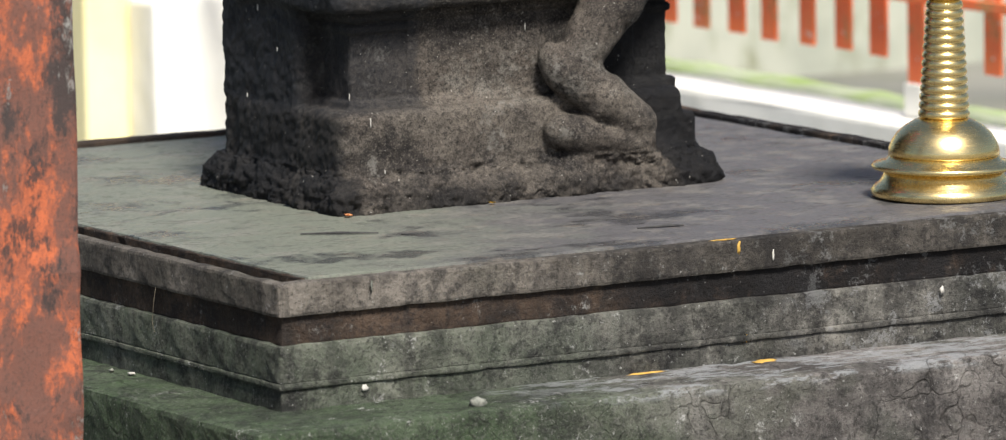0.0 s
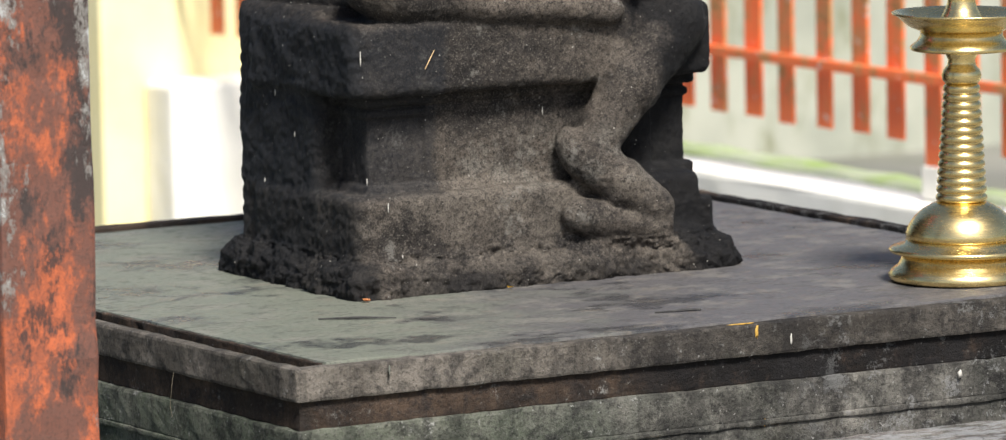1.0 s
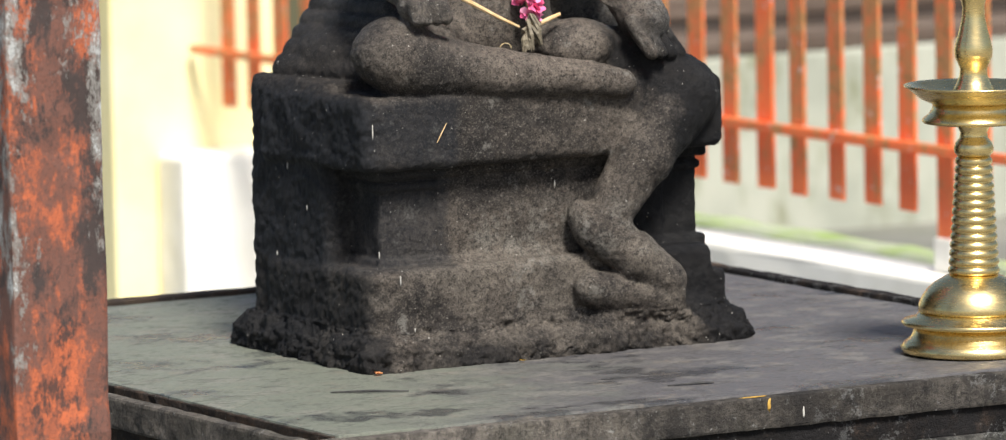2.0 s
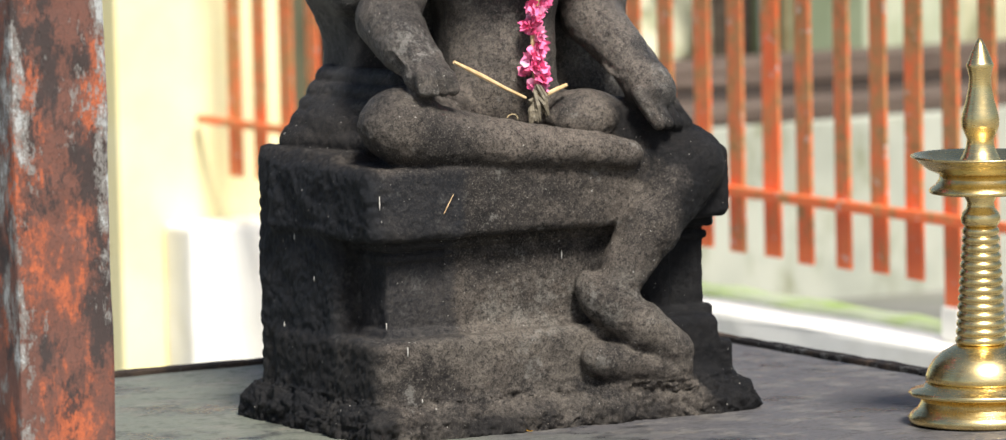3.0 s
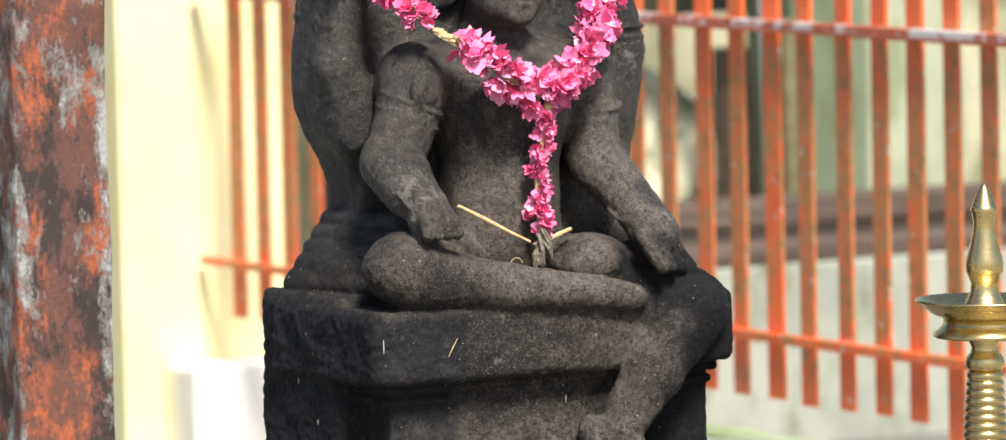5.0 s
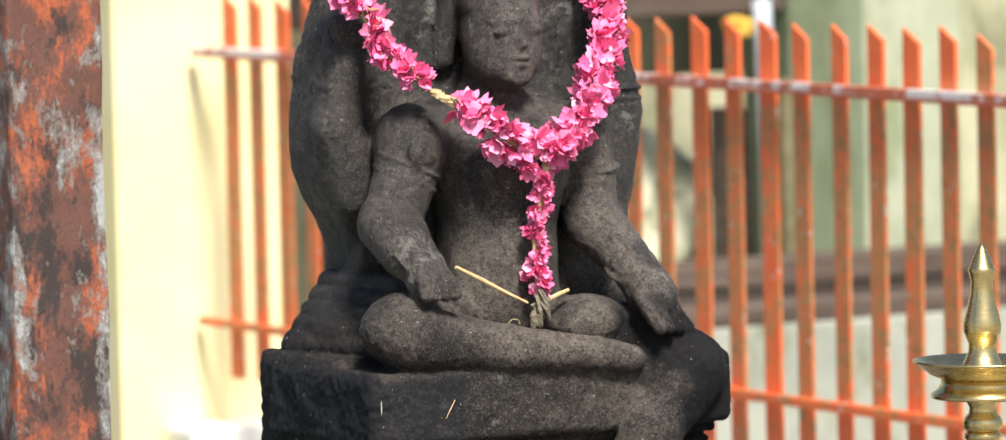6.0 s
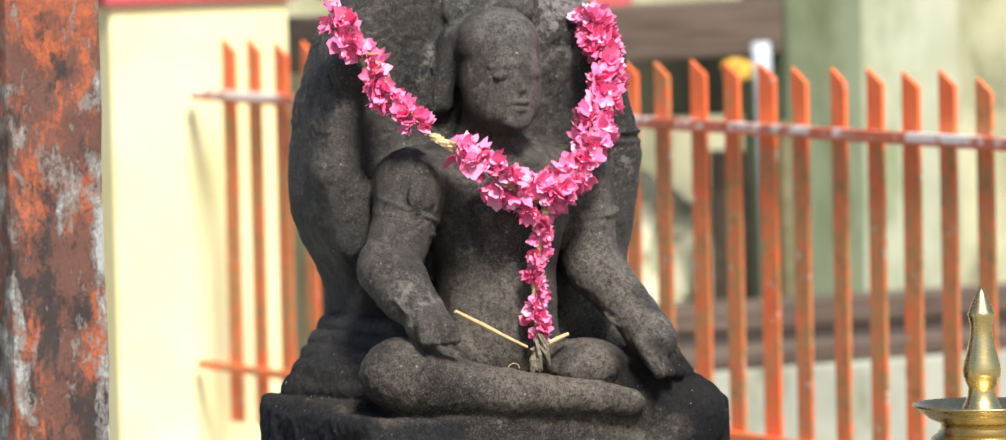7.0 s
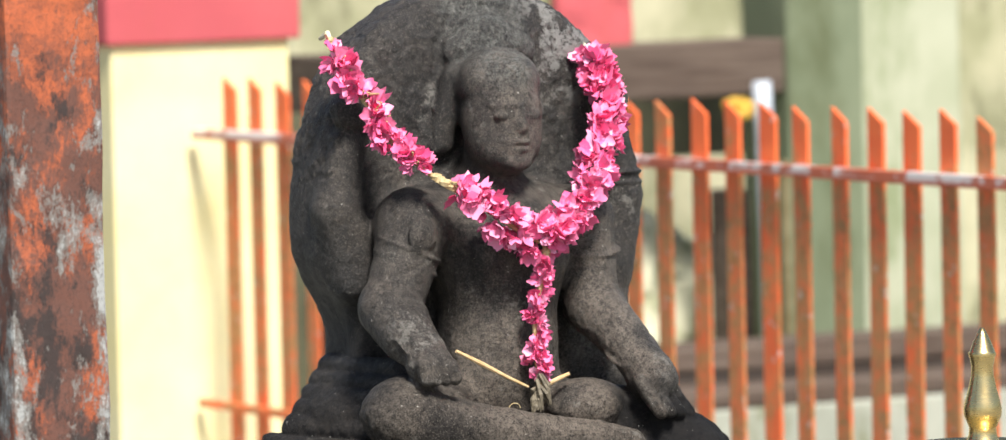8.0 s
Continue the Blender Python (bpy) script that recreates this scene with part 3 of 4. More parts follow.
def make_boulder():
    m = Nodes("mossy_boulder")
    c = m.mix(m.step(m.noise(5, 7, 0.7), 0.50, 0.62), (0.86, 0.84, 0.62), (0.12, 0.13, 0.065))
    c = m.mix(m.math("MULTIPLY", m.step(m.noise(14, 6, 0.7, shift=4), 0.5, 0.6), 0.6), c, (0.46, 0.48, 0.26))
    return m.done(c, 0.9, normal=m.bump(m.noise(25, 6, 0.7), 0.5, 0.02))


BOULDER = make_boulder()
pebble_at = [(4.85, 0.30), (5.12, 0.34), (5.36, 0.30), (5.62, 0.28)]


def boulder(x, y, z, s, seed):
    b = bmesh.new()
    bmesh.ops.create_icosphere(b, subdivisions=4, radius=s)
    for v in b.verts:
        v.co *= 1 + 0.35 * noise.fractal(v.co * 2.5 / s * 0.4 + Vector((seed, 0, 0)), 1.0, 2.0, 4)
        v.co.z *= 0.9
    o = mesh_ob("boulder", b, BOULDER, True)
    o.location = (x, y, z)
    return tagged(o, "pale mossy boulder behind the timber", "boulder", group="boulders")


for i, (x, s) in enumerate(pebble_at):
    boulder(x, 8.1 + 0.08 * i, s * 0.85, s, i * 2.7)
    boulder(x + 0.08, 8.25, s * 2.3, s * 0.9, i * 1.9 + 5)
PIPE = make_plain("white_plastic", (0.46, 0.52, 0.60), (0.56, 0.62, 0.70), 30, 0.4, 0.05)
BLOOM = make_plain("yellow_bloom", (0.60, 0.33, 0.04), (0.72, 0.48, 0.08), 60)
tagged(mesh_ob("plastic_pipe", tube([(5.555, 7.56, 0.55), (5.555, 7.56, 0.9), (5.545, 7.56, 1.20), (5.540, 7.56, 1.325)], 0.026, 14), PIPE, True), "pale bluish-white plastic pipe", "pipe")
bunch = bmesh.new()
for i in range(26):
    p = Vector((5.455 + random.uniform(-0.035, 0.030), 7.55 + random.uniform(-0.03, 0.03), 1.252 + random.uniform(-0.016, 0.016)))
    bmesh.ops.create_icosphere(bunch, subdivisions=1, radius=random.uniform(0.010, 0.02), matrix=Matrix.Translation(p))
tagged(mesh_ob("flower_bunch", bunch, BLOOM), "bunch of yellow-orange flowers hung on the beam", "flowers", kind="stuff")
# dark olive backing, added for the shade below the eave beam
DIM = make_wall("olive_shade_backing", (0.085, 0.082, 0.048), (0.125, 0.12, 0.07), (0.04, 0.042, 0.022), 0.7, 2.5)
tagged(mesh_ob("wall_shade_backing", box(4.2, 5.655, 8.75, 8.9, 0, 1.40, 0.01, 0.3, 0.005, 9), DIM), "dark olive backing wall added for the shade under the beam", "wall", kind="structure")

# continues the dark band of shade under the beam as a board
timber("eave_shadow_board", 5.655, 6.9, 8.74, 8.80, 1.06, 1.385, DIM, "dark board added for the band of shade under the eave beam", "board")


# ---- fence ----
fence = tagged(base("picket_fence", (3.245, 3.0, 0.375)), "orange painted iron picket fence, paint worn and mossy", "fence")
def picket_mesh(bottom):
    bb = box(-0.004, 0.004, -0.0295, 0.0295, bottom, 1.447, 0.0012)
    for v in bb.verts:
        if v.co.z > 1.4:
            v.co.z += 0.0155 * v.co.y / 0.0295 - 0.013
    me = bpy.data.meshes.new("picket")
    bb.to_mesh(me)
    bb.free()
    me.materials.append(FENCE)
    return me


short, tall_mesh = picket_mesh(0.507), picket_mesh(0.385)
rows_y = [2.528, 2.668, 2.808, 2.947, 3.087, 3.222, 3.366, 3.496, 3.634, 3.781, 3.910, 4.052, 4.188, 4.340]
rows_y += [4.340 + 0.1352 * i for i in range(1, 13)] + [6.098, 6.233, 6.367]
for i, y in enumerate(rows_y):
    is_post = i in (5, 17)
    o = new("post" if is_post else "picket", tall_mesh if is_post else short)
    o.parent = fence
    o.matrix_parent_inverse = Matrix.Translation(fence.location).inverted()
    o.location = (3.245, y, random.uniform(-0.006, 0.006))
    o.rotation_euler = (random.uniform(-0.003, 0.008), 0, random.uniform(-0.06, 0.06))
    if is_post:
        foot = part("post_foot", box(-0.012, 0.012, -0.034, 0.034, 0.385, 0.455, 0.006), WHITE, o, "whitewashed foot")


def fence_part(name, bm, material, label=""):
    o = part(name, bm, material, fence, label)
    o.matrix_parent_inverse = Matrix.Translation(fence.location).inverted()
    return o
fence_part("top_rail", box(3.211, 3.239, 0.6, 6.515, 1.298, 1.324, 0.003, 0.3, 0.003), RAIL, "dull red top rail with bird droppings")
fence_part("bottom_rail", box(3.217, 3.239, 0.6, 6.525, 0.632, 0.654, 0.003, 0.3, 0.002), FENCE)

# ---- old roof post beside the platform ----
post = tagged(base("timber_post", (-0.3675, 0.0975, 0)), "weathered square timber post, orange paint flaking to grey", "post")
part("shaft", box(-0.0725, 0.0725, -0.0725, 0.0725, 0.0, 3.0, 0.006, 0.05, 0.004, 5), POST, post)

# ---- the carved idol: smooth unions of simple solids, meshed on a grid ----
class Carve:
    def __init__(self, lo, hi, cell):
        self.lo, self.cell = np.array(lo), cell
        n = [int((h - l) / cell) + 1 for l, h in zip(lo, hi)]
        self.ax = [np.arange(k, dtype=np.float32) * cell + l for k, l in zip(n, lo)]
        self.d = np.full(n, 1.0, dtype=np.float32)

    def window(self, lo, hi, pad):
        sl = []
        for a, l, h in zip(self.ax, lo, hi):
            i, j = np.searchsorted(a, l - pad), np.searchsorted(a, h + pad)
            sl.append(slice(max(0, i), max(1, j)))
        x, y, z = (a[s] for a, s in zip(self.ax, sl))
        return tuple(sl), x[:, None, None], y[None, :, None], z[None, None, :]

    def blend(self, sl, d, k, cut=False):
        a = self.d[sl]
        if cut:
            a, d = -a, d
        if k > 0:
            h = np.clip(0.5 + 0.5 * (d - a) / k, 0, 1)
            m = d * (1 - h) + a * h - k * h * (1 - h)
        else:
            m = np.minimum(a, d)
        self.d[sl] = -m if cut else m

    def ball(self, c, r, k=0.02, turn=None, cut=False):
        R = max(r)
        sl, x, y, z = self.window([q - R for q in c], [q + R for q in c], 0.05 + k)
        x, y, z = x - c[0], y - c[1], z - c[2]
        if turn is not None:
            m = Euler([radians(a) for a in turn]).to_matrix().transposed()
            x, y, z = (m[i][0] * x + m[i][1] * y + m[i][2] * z for i in range(3))
        q = np.sqrt((x / r[0]) ** 2 + (y / r[1]) ** 2 + (z / r[2]) ** 2) + 1e-9
        g = np.sqrt((x / r[0] ** 2) ** 2 + (y / r[1] ** 2) ** 2 + (z / r[2] ** 2) ** 2) + 1e-9
        self.blend(sl, q * (q - 1) / g, k, cut)

    def limb(self, a, b, ra, rb, k=0.02, cut=False):
        R = max(ra, rb)
        sl, x, y, z = self.window([min(p, q) - R for p, q in zip(a, b)], [max(p, q) + R for p, q in zip(a, b)], 0.05 + k)
        v = [q - p for p, q in zip(a, b)]
        L = sum(q * q for q in v)
        t = np.clip(((x - a[0]) * v[0] + (y - a[1]) * v[1] + (z - a[2]) * v[2]) / L, 0, 1)
        d = np.sqrt((x - a[0] - t * v[0]) ** 2 + (y - a[1] - t * v[1]) ** 2 + (z - a[2] - t * v[2]) ** 2) - (ra + (rb - ra) * t)
        self.blend(sl, d, k, cut)

    def block(self, x0, x1, y0, y1, z0, z1, r=0.01, k=0.008, cut=False):
        sl, x, y, z = self.window((x0, y0, z0), (x1, y1, z1), 0.06 + k)
        q = [np.abs(c - (a + b) / 2) - ((b - a) / 2 - r) for c, a, b in ((x, x0, x1), (y, y0, y1), (z, z0, z1))]
        out = np.sqrt(sum(np.maximum(c, 0) ** 2 for c in q))
        self.blend(sl, out + np.minimum(np.maximum(np.maximum(q[0], q[1]), q[2]), 0) - r, k, cut)

    def slab(self, cx, cz, rx, up, down, y0, y1, power, r=0.03, k=0.02):
        """An upright slab with an oval outline."""
        sl, x, y, z = self.window((cx - rx, y0, cz - down), (cx + rx, y1, cz + up), 0.06 + k)
        dz = z - cz
        q = (np.abs((x - cx) / rx) ** power + np.abs(dz / np.where(dz > 0, up, down)) ** power) ** (1 / power)
        d2 = (q - 1) * min(rx, up, down) + r
        dy = np.abs(y - (y0 + y1) / 2) - ((y1 - y0) / 2 - r)
        d = np.sqrt(np.maximum(d2, 0) ** 2 + np.maximum(dy, 0) ** 2) + np.minimum(np.maximum(d2, dy), 0) - r
        self.blend(sl, d, k)

    def mesh(self, name):
        """Surface nets: one vertex in each cell that the surface crosses."""
        d = self.d
        inside = d < 0
        n = np.array(d.shape) - 1
        count, acc = np.zeros(n, np.float32), np.zeros((*n, 3), np.float32)
        corner = [(i, j, k) for i in (0, 1) for j in (0, 1) for k in (0, 1)]

        def at(a, c):
            return a[c[0]:c[0] + n[0], c[1]:c[1] + n[1], c[2]:c[2] + n[2]]
        for c in corner:
            for ax in range(3):
                if c[ax]:
                    continue
                e = list(c)
                e[ax] = 1
                cross = at(inside, c) != at(inside, e)
                da, db = at(d, c)[cross], at(d, e)[cross]
                p = np.tile(np.array(c, np.float32), (len(da), 1))
                p[:, ax] += da / (da - db)
                acc[cross] += p
                count[cross] += 1
        cells = np.argwhere(count > 0)
        index = np.full(n, -1, np.int64)
        index[tuple(cells.T)] = np.arange(len(cells))
        verts = (acc[tuple(cells.T)] / count[tuple(cells.T)][:, None] + cells) * self.cell + self.lo
        faces = []
        for ax in range(3):
            u, v = (ax + 1) % 3, (ax + 2) % 3
            s0, s1 = [slice(None)] * 3, [slice(None)] * 3
            s0[ax], s1[ax] = slice(0, -1), slice(1, None)
            a, b_ = inside[tuple(s0)], inside[tuple(s1)]
            e = np.argwhere(a != b_)
            e = e[(e[:, u] > 0) & (e[:, v] > 0) & (e[:, u] < n[u]) & (e[:, v] < n[v])]
            flip = b_[tuple(e.T)]
            quad = []
            for du, dv in ((-1, -1), (0, -1), (0, 0), (-1, 0)):
                q = e.copy()
                q[:, u] += du
                q[:, v] += dv
                quad.append(index[tuple(q.T)])
            quad = np.stack(quad, 1)
            quad[flip] = quad[flip][:, ::-1]
            faces.append(quad)
        faces = np.concatenate(faces)
        me = bpy.data.meshes.new(name)
        me.from_pydata(verts.tolist(), [], faces.tolist())
        me.update()
        return me


def build_idol():
    # heights are above the platform's top
    c = Carve((0.33, 0.47, -0.015), (1.2, 1.09, 1.16), 0.0029)
    # pedestal: plinth, recessed dado, seat slab, rear block
    c.block(0.432, 1.076, 0.60, 0.93, -0.01, 0.148, 0.018)
    c.block(1.046, 1.14, 0.55, 0.99, 0.108, 0.20, 0.012, 0.010, cut=True)
    c.block(0.484, 1.048, 0.648, 0.93, 0.10, 0.33, 0.006)
    c.block(0.580, 0.985, 0.643, 0.70, 0.15, 0.31, 0.004, 0.003)
    c.block(0.474, 1.060, 0.638, 0.90, 0.100, 0.160, 0.008, 0.004)
    c.block(0.480, 1.054, 0.643, 0.90, 0.262, 0.275, 0.005, 0.003)
    c.block(0.474, 1.062, 0.636, 0.90, 0.281, 0.298, 0.006, 0.003)
    c.block(0.430, 1.074, 0.602, 0.93, 0.297, 0.410, 0.015, 0.004)
    c.block(0.440, 1.062, 0.735, 0.99, -0.01, 0.425, 0.022, 0.008)
    # rough mortar skirt
    c.block(0.425, 1.092, 0.568, 1.015, -0.03, 0.018, 0.02, 0.015)
    c.limb((0.435, 0.583, 0.014), (1.072, 0.585, 0.010), 0.032, 0.028, 0.012)
    c.limb((0.435, 0.583, 0.014), (0.447, 0.995, 0.016), 0.032, 0.034, 0.012)
    c.limb((1.072, 0.585, 0.010), (1.076, 0.96, 0.010), 0.028, 0.028, 0.012)
    # back slab with its oval head
    c.block(0.545, 1.005, 0.84, 0.97, 0.36, 0.66, 0.03, 0.03)
    c.block(0.86, 1.005, 0.78, 0.96, 0.39, 0.63, 0.03, 0.03)
    c.slab(0.777, 0.745, 0.290, 0.365, 0.20, 0.835, 0.975, 2.22, 0.035, 0.03)
    # rear pair of arms raised against the slab, each holding an emblem
    c.limb((0.548, 0.845, 0.665), (0.518, 0.846, 0.775), 0.040, 0.040, 0.012)
    c.limb((0.518, 0.846, 0.775), (0.532, 0.842, 0.880), 0.037, 0.028, 0.010)
    c.ball((0.536, 0.830, 0.925), (0.034, 0.024, 0.034), 0.006)
    c.ball((0.546, 0.826, 0.958), (0.020, 0.018, 0.028), 0.008)
    c.limb((1.000, 0.842, 0.665), (1.022, 0.842, 0.775), 0.038, 0.036, 0.012)
    c.limb((1.022, 0.842, 0.775), (1.005, 0.840, 0.880), 0.034, 0.028, 0.010)
    for dz in (0.0, 0.016):
        c.ball((1.019, 0.840, 0.795 + dz), (0.037, 0.037, 0.006), 0.005)
    c.ball((1.000, 0.828, 0.925), (0.030, 0.022, 0.034), 0.006)
    # folded cloth at the hip
    for i in range(5):
        c.limb((0.490 + i * 0.013, 0.93, 0.432 + i * 0.024), (0.522 + i * 0.011, 0.75, 0.437 + i * 0.023), 0.030 - i * 0.003, 0.019, 0.001)
    c.ball((0.530, 0.87, 0.45), (0.050, 0.09, 0.052), 0.004)
    # seat cloth and lap
    c.block(0.52, 1.02, 0.66, 0.87, 0.39, 0.425, 0.02, 0.008)
    # torso: soft barrel with a slight waist
    c.ball((0.752, 0.775, 0.520), (0.096, 0.098, 0.12), 0.02)
    c.ball((0.754, 0.772, 0.61), (0.092, 0.090, 0.12), 0.03)
    c.ball((0.757, 0.770, 0.69), (0.112, 0.092, 0.105), 0.02)
    c.ball((0.757, 0.80, 0.755), (0.160, 0.07, 0.06), 0.04)
    c.limb((0.757, 0.80, 0.76), (0.757, 0.78, 0.86), 0.05, 0.045, 0.03)
    c.ball((0.712, 0.700, 0.70), (0.036, 0.022, 0.034), 0.02)
    c.ball((0.806, 0.700, 0.695), (0.034, 0.020, 0.034), 0.02)
    # egg-shaped head with cap of hair, worn features
    c.ball((0.759, 0.755, 0.914), (0.0620, 0.068, 0.094), 0.006)
    c.ball((0.760, 0.764, 0.960), (0.0650, 0.0670, 0.058), 0.002)
    c.ball((0.756, 0.740, 0.868), (0.050, 0.054, 0.044), 0.02)
    c.ball((0.782, 0.828, 1.012), (0.082, 0.032, 0.040), 0.012)
    c.ball((0.775, 0.832, 1.040), (0.050, 0.028, 0.030), 0.012)
    # long ear and hair lock lying on the slab
    c.ball((0.985, 0.865, 0.605), (0.050, 0.050, 0.085), 0.03)
    c.limb((0.706, 0.812, 0.972), (0.692, 0.828, 0.872), 0.016, 0.018, 0.022)
    c.limb((0.834, 0.822, 0.955), (0.850, 0.832, 0.880), 0.014, 0.016, 0.016)

    def face(x, y, z):
        return (0.756 + x, 0.762 + y, z)
    c.limb(face(0, -0.0705, 0.924), face(0, -0.0765, 0.896), 0.0048, 0.0085, 0.008)
    c.ball(face(0, -0.0745, 0.8735), (0.0155, 0.0085, 0.0045), 0.0025)
    c.ball(face(0, -0.0725, 0.8620), (0.0130, 0.0085, 0.0050), 0.0025)
    c.ball(face(0, -0.063, 0.842), (0.020, 0.014, 0.013), 0.014)
    for sx in (-1, 1):
        c.ball(face(sx * 0.026, -0.0630, 0.914), (0.0150, 0.0080, 0.0065), 0.005)
        c.limb(face(sx * 0.008, -0.0695, 0.931), face(sx * 0.041, -0.0545, 0.929), 0.0038, 0.0034, 0.007)
    # right arm with armlets, wrist ring and closed hand
    c.ball((0.606, 0.770, 0.752), (0.058, 0.055, 0.056), 0.03)
    c.limb((0.604, 0.762, 0.748), (0.556, 0.738, 0.645), 0.053, 0.046, 0.014)
    c.limb((0.540, 0.728, 0.628), (0.536, 0.665, 0.588), 0.050, 0.042, 0.004)
    c.limb((0.536, 0.665, 0.588), (0.545, 0.634, 0.563), 0.040, 0.034, 0.004)
    for s in (0.0, 0.30):
        c.ball((0.538 + s * 0.01, 0.660 - s * 0.05, 0.585 - s * 0.04), (0.044, 0.042, 0.007), 0.003, (38, 22, 0))
    c.ball((0.546, 0.620, 0.547), (0.038, 0.035, 0.032), 0.004, (0, 16, 0))
    for i in range(4):
        c.limb((0.522 + i * 0.0155, 0.597, 0.548 - i * 0.001), (0.526 + i * 0.0165, 0.594, 0.526), 0.0120, 0.0110, 0.003)
    for dz in (0.0, 0.020):
        c.ball((0.580 + dz * 0.45, 0.750, 0.694 + dz), (0.0535, 0.0525, 0.007), 0.004, (8, 22, 0))
    c.ball((0.586, 0.704, 0.738), (0.024, 0.012, 0.028), 0.006)
    # left arm and open hand over the knee
    c.ball((0.905, 0.775, 0.742), (0.054, 0.052, 0.056), 0.03)
    c.limb((0.907, 0.765, 0.742), (0.903, 0.738, 0.628), 0.048, 0.043, 0.014)
    c.limb((0.903, 0.733, 0.612), (0.922, 0.668, 0.560), 0.046, 0.038, 0.006)
    c.ball((0.908, 0.752, 0.698), (0.052, 0.051, 0.007), 0.004, (10, -4, 0))
    c.ball((0.922, 0.664, 0.555), (0.041, 0.040, 0.007), 0.003, (34, -28, 0))
    c.ball((0.926, 0.654, 0.545), (0.041, 0.040, 0.006), 0.003, (34, -28, 0))
    c.limb((0.926, 0.655, 0.544), (0.945, 0.624, 0.500), 0.034, 0.038, 0.004)
    for i in range(4):
        c.limb((0.909 + i * 0.021, 0.603 + i * 0.008, 0.500 - i * 0.003), (0.930 + i * 0.021, 0.580 + i * 0.008, 0.452 - i * 0.001), 0.0125, 0.0105, 0.002)
    # folded leg, far thigh, hanging leg and foot
    c.ball((0.520, 0.655, 0.470), (0.066, 0.066, 0.057), 0.010)
    c.limb((0.54, 0.69, 0.470), (0.70, 0.78, 0.465), 0.056, 0.056, 0.02)
    c.limb((0.520, 0.640, 0.460), (0.680, 0.622, 0.433), 0.053, 0.037, 0.008)
    c.limb((0.680, 0.622, 0.433), (0.830, 0.607, 0.417), 0.037, 0.028, 0.008)
    c.limb((0.830, 0.607, 0.417), (0.888, 0.600, 0.408), 0.028, 0.022, 0.005)
    c.limb((0.79, 0.75, 0.455), (0.95, 0.665, 0.43), 0.058, 0.052, 0.02)
    c.ball((0.850, 0.672, 0.462), (0.068, 0.05, 0.044), 0.006)
    c.ball((1.002, 0.635, 0.384), (0.060, 0.062, 0.060), 0.012)
    c.limb((0.96, 0.66, 0.42), (0.995, 0.63, 0.385), 0.052, 0.054, 0.02)
    c.limb((1.003, 0.615, 0.380), (0.922, 0.600, 0.295), 0.057, 0.047, 0.010)
    c.limb((0.922, 0.600, 0.295), (0.858, 0.599, 0.208), 0.047, 0.036, 0.010)
    c.ball((0.812, 0.610, 0.210), (0.018, 0.022, 0.024), 0.012)
    c.limb((0.836, 0.598, 0.186), (0.890, 0.580, 0.142), 0.037, 0.038, 0.014)
    c.limb((0.890, 0.580, 0.142), (0.945, 0.574, 0.100), 0.038, 0.031, 0.008)
    c.limb((0.818, 0.592, 0.096), (0.945, 0.578, 0.076), 0.028, 0.032, 0.006)
    c.ball((0.93, 0.597, 0.042), (0.12, 0.03, 0.03), 0.02)
    me = c.mesh("stone_idol")
    # weathering: coarse on the mortar and flanks, finer on the figure
    co = np.empty(len(me.vertices) * 3, np.float32)
    no = np.empty(len(me.vertices) * 3, np.float32)
    me.vertices.foreach_get("co", co)
    me.vertex_normals.foreach_get("vector", no)
    co, no = co.reshape(-1, 3), no.reshape(-1, 3)
    amp = np.where(co[:, 2] < 0.055, 0.0115, np.where(co[:, 2] < 0.43, 0.0024, 0.0020))
    amp = np.where(co[:, 2] > 0.82, np.where(co[:, 1] < 0.82, 0.0006, 0.0045), amp)
    amp = np.where((co[:, 0] < 0.46) & (co[:, 2] >= 0.055), 0.005, amp)
    h = np.array([noise.fractal(Vector(p) * 20, 0.9, 2.1, 5) for p in co.tolist()], np.float32)
    h2 = np.array([noise.noise(Vector(p) * 95) for p in co.tolist()], np.float32)
    crumb = np.array([abs(noise.noise(Vector(p) * 55)) if p[2] < 0.06 else 0.0 for p in co.tolist()], np.float32)
    fine = np.array([abs(noise.noise(Vector(p) * 125)) if p[2] < 0.06 else 0.0 for p in co.tolist()], np.float32)
    h2 = h2 + crumb * 2.2 + fine * 2.4
    co = co + no * (h * amp + h2 * np.minimum(amp, 0.006) * 0.5)[:, None]
    co[:, 2] += TOPZ
    me.vertices.foreach_set("co", co.astype(np.float32).ravel())
    me.update()
    me.shade_smooth()
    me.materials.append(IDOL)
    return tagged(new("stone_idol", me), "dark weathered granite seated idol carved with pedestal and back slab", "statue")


build_idol()


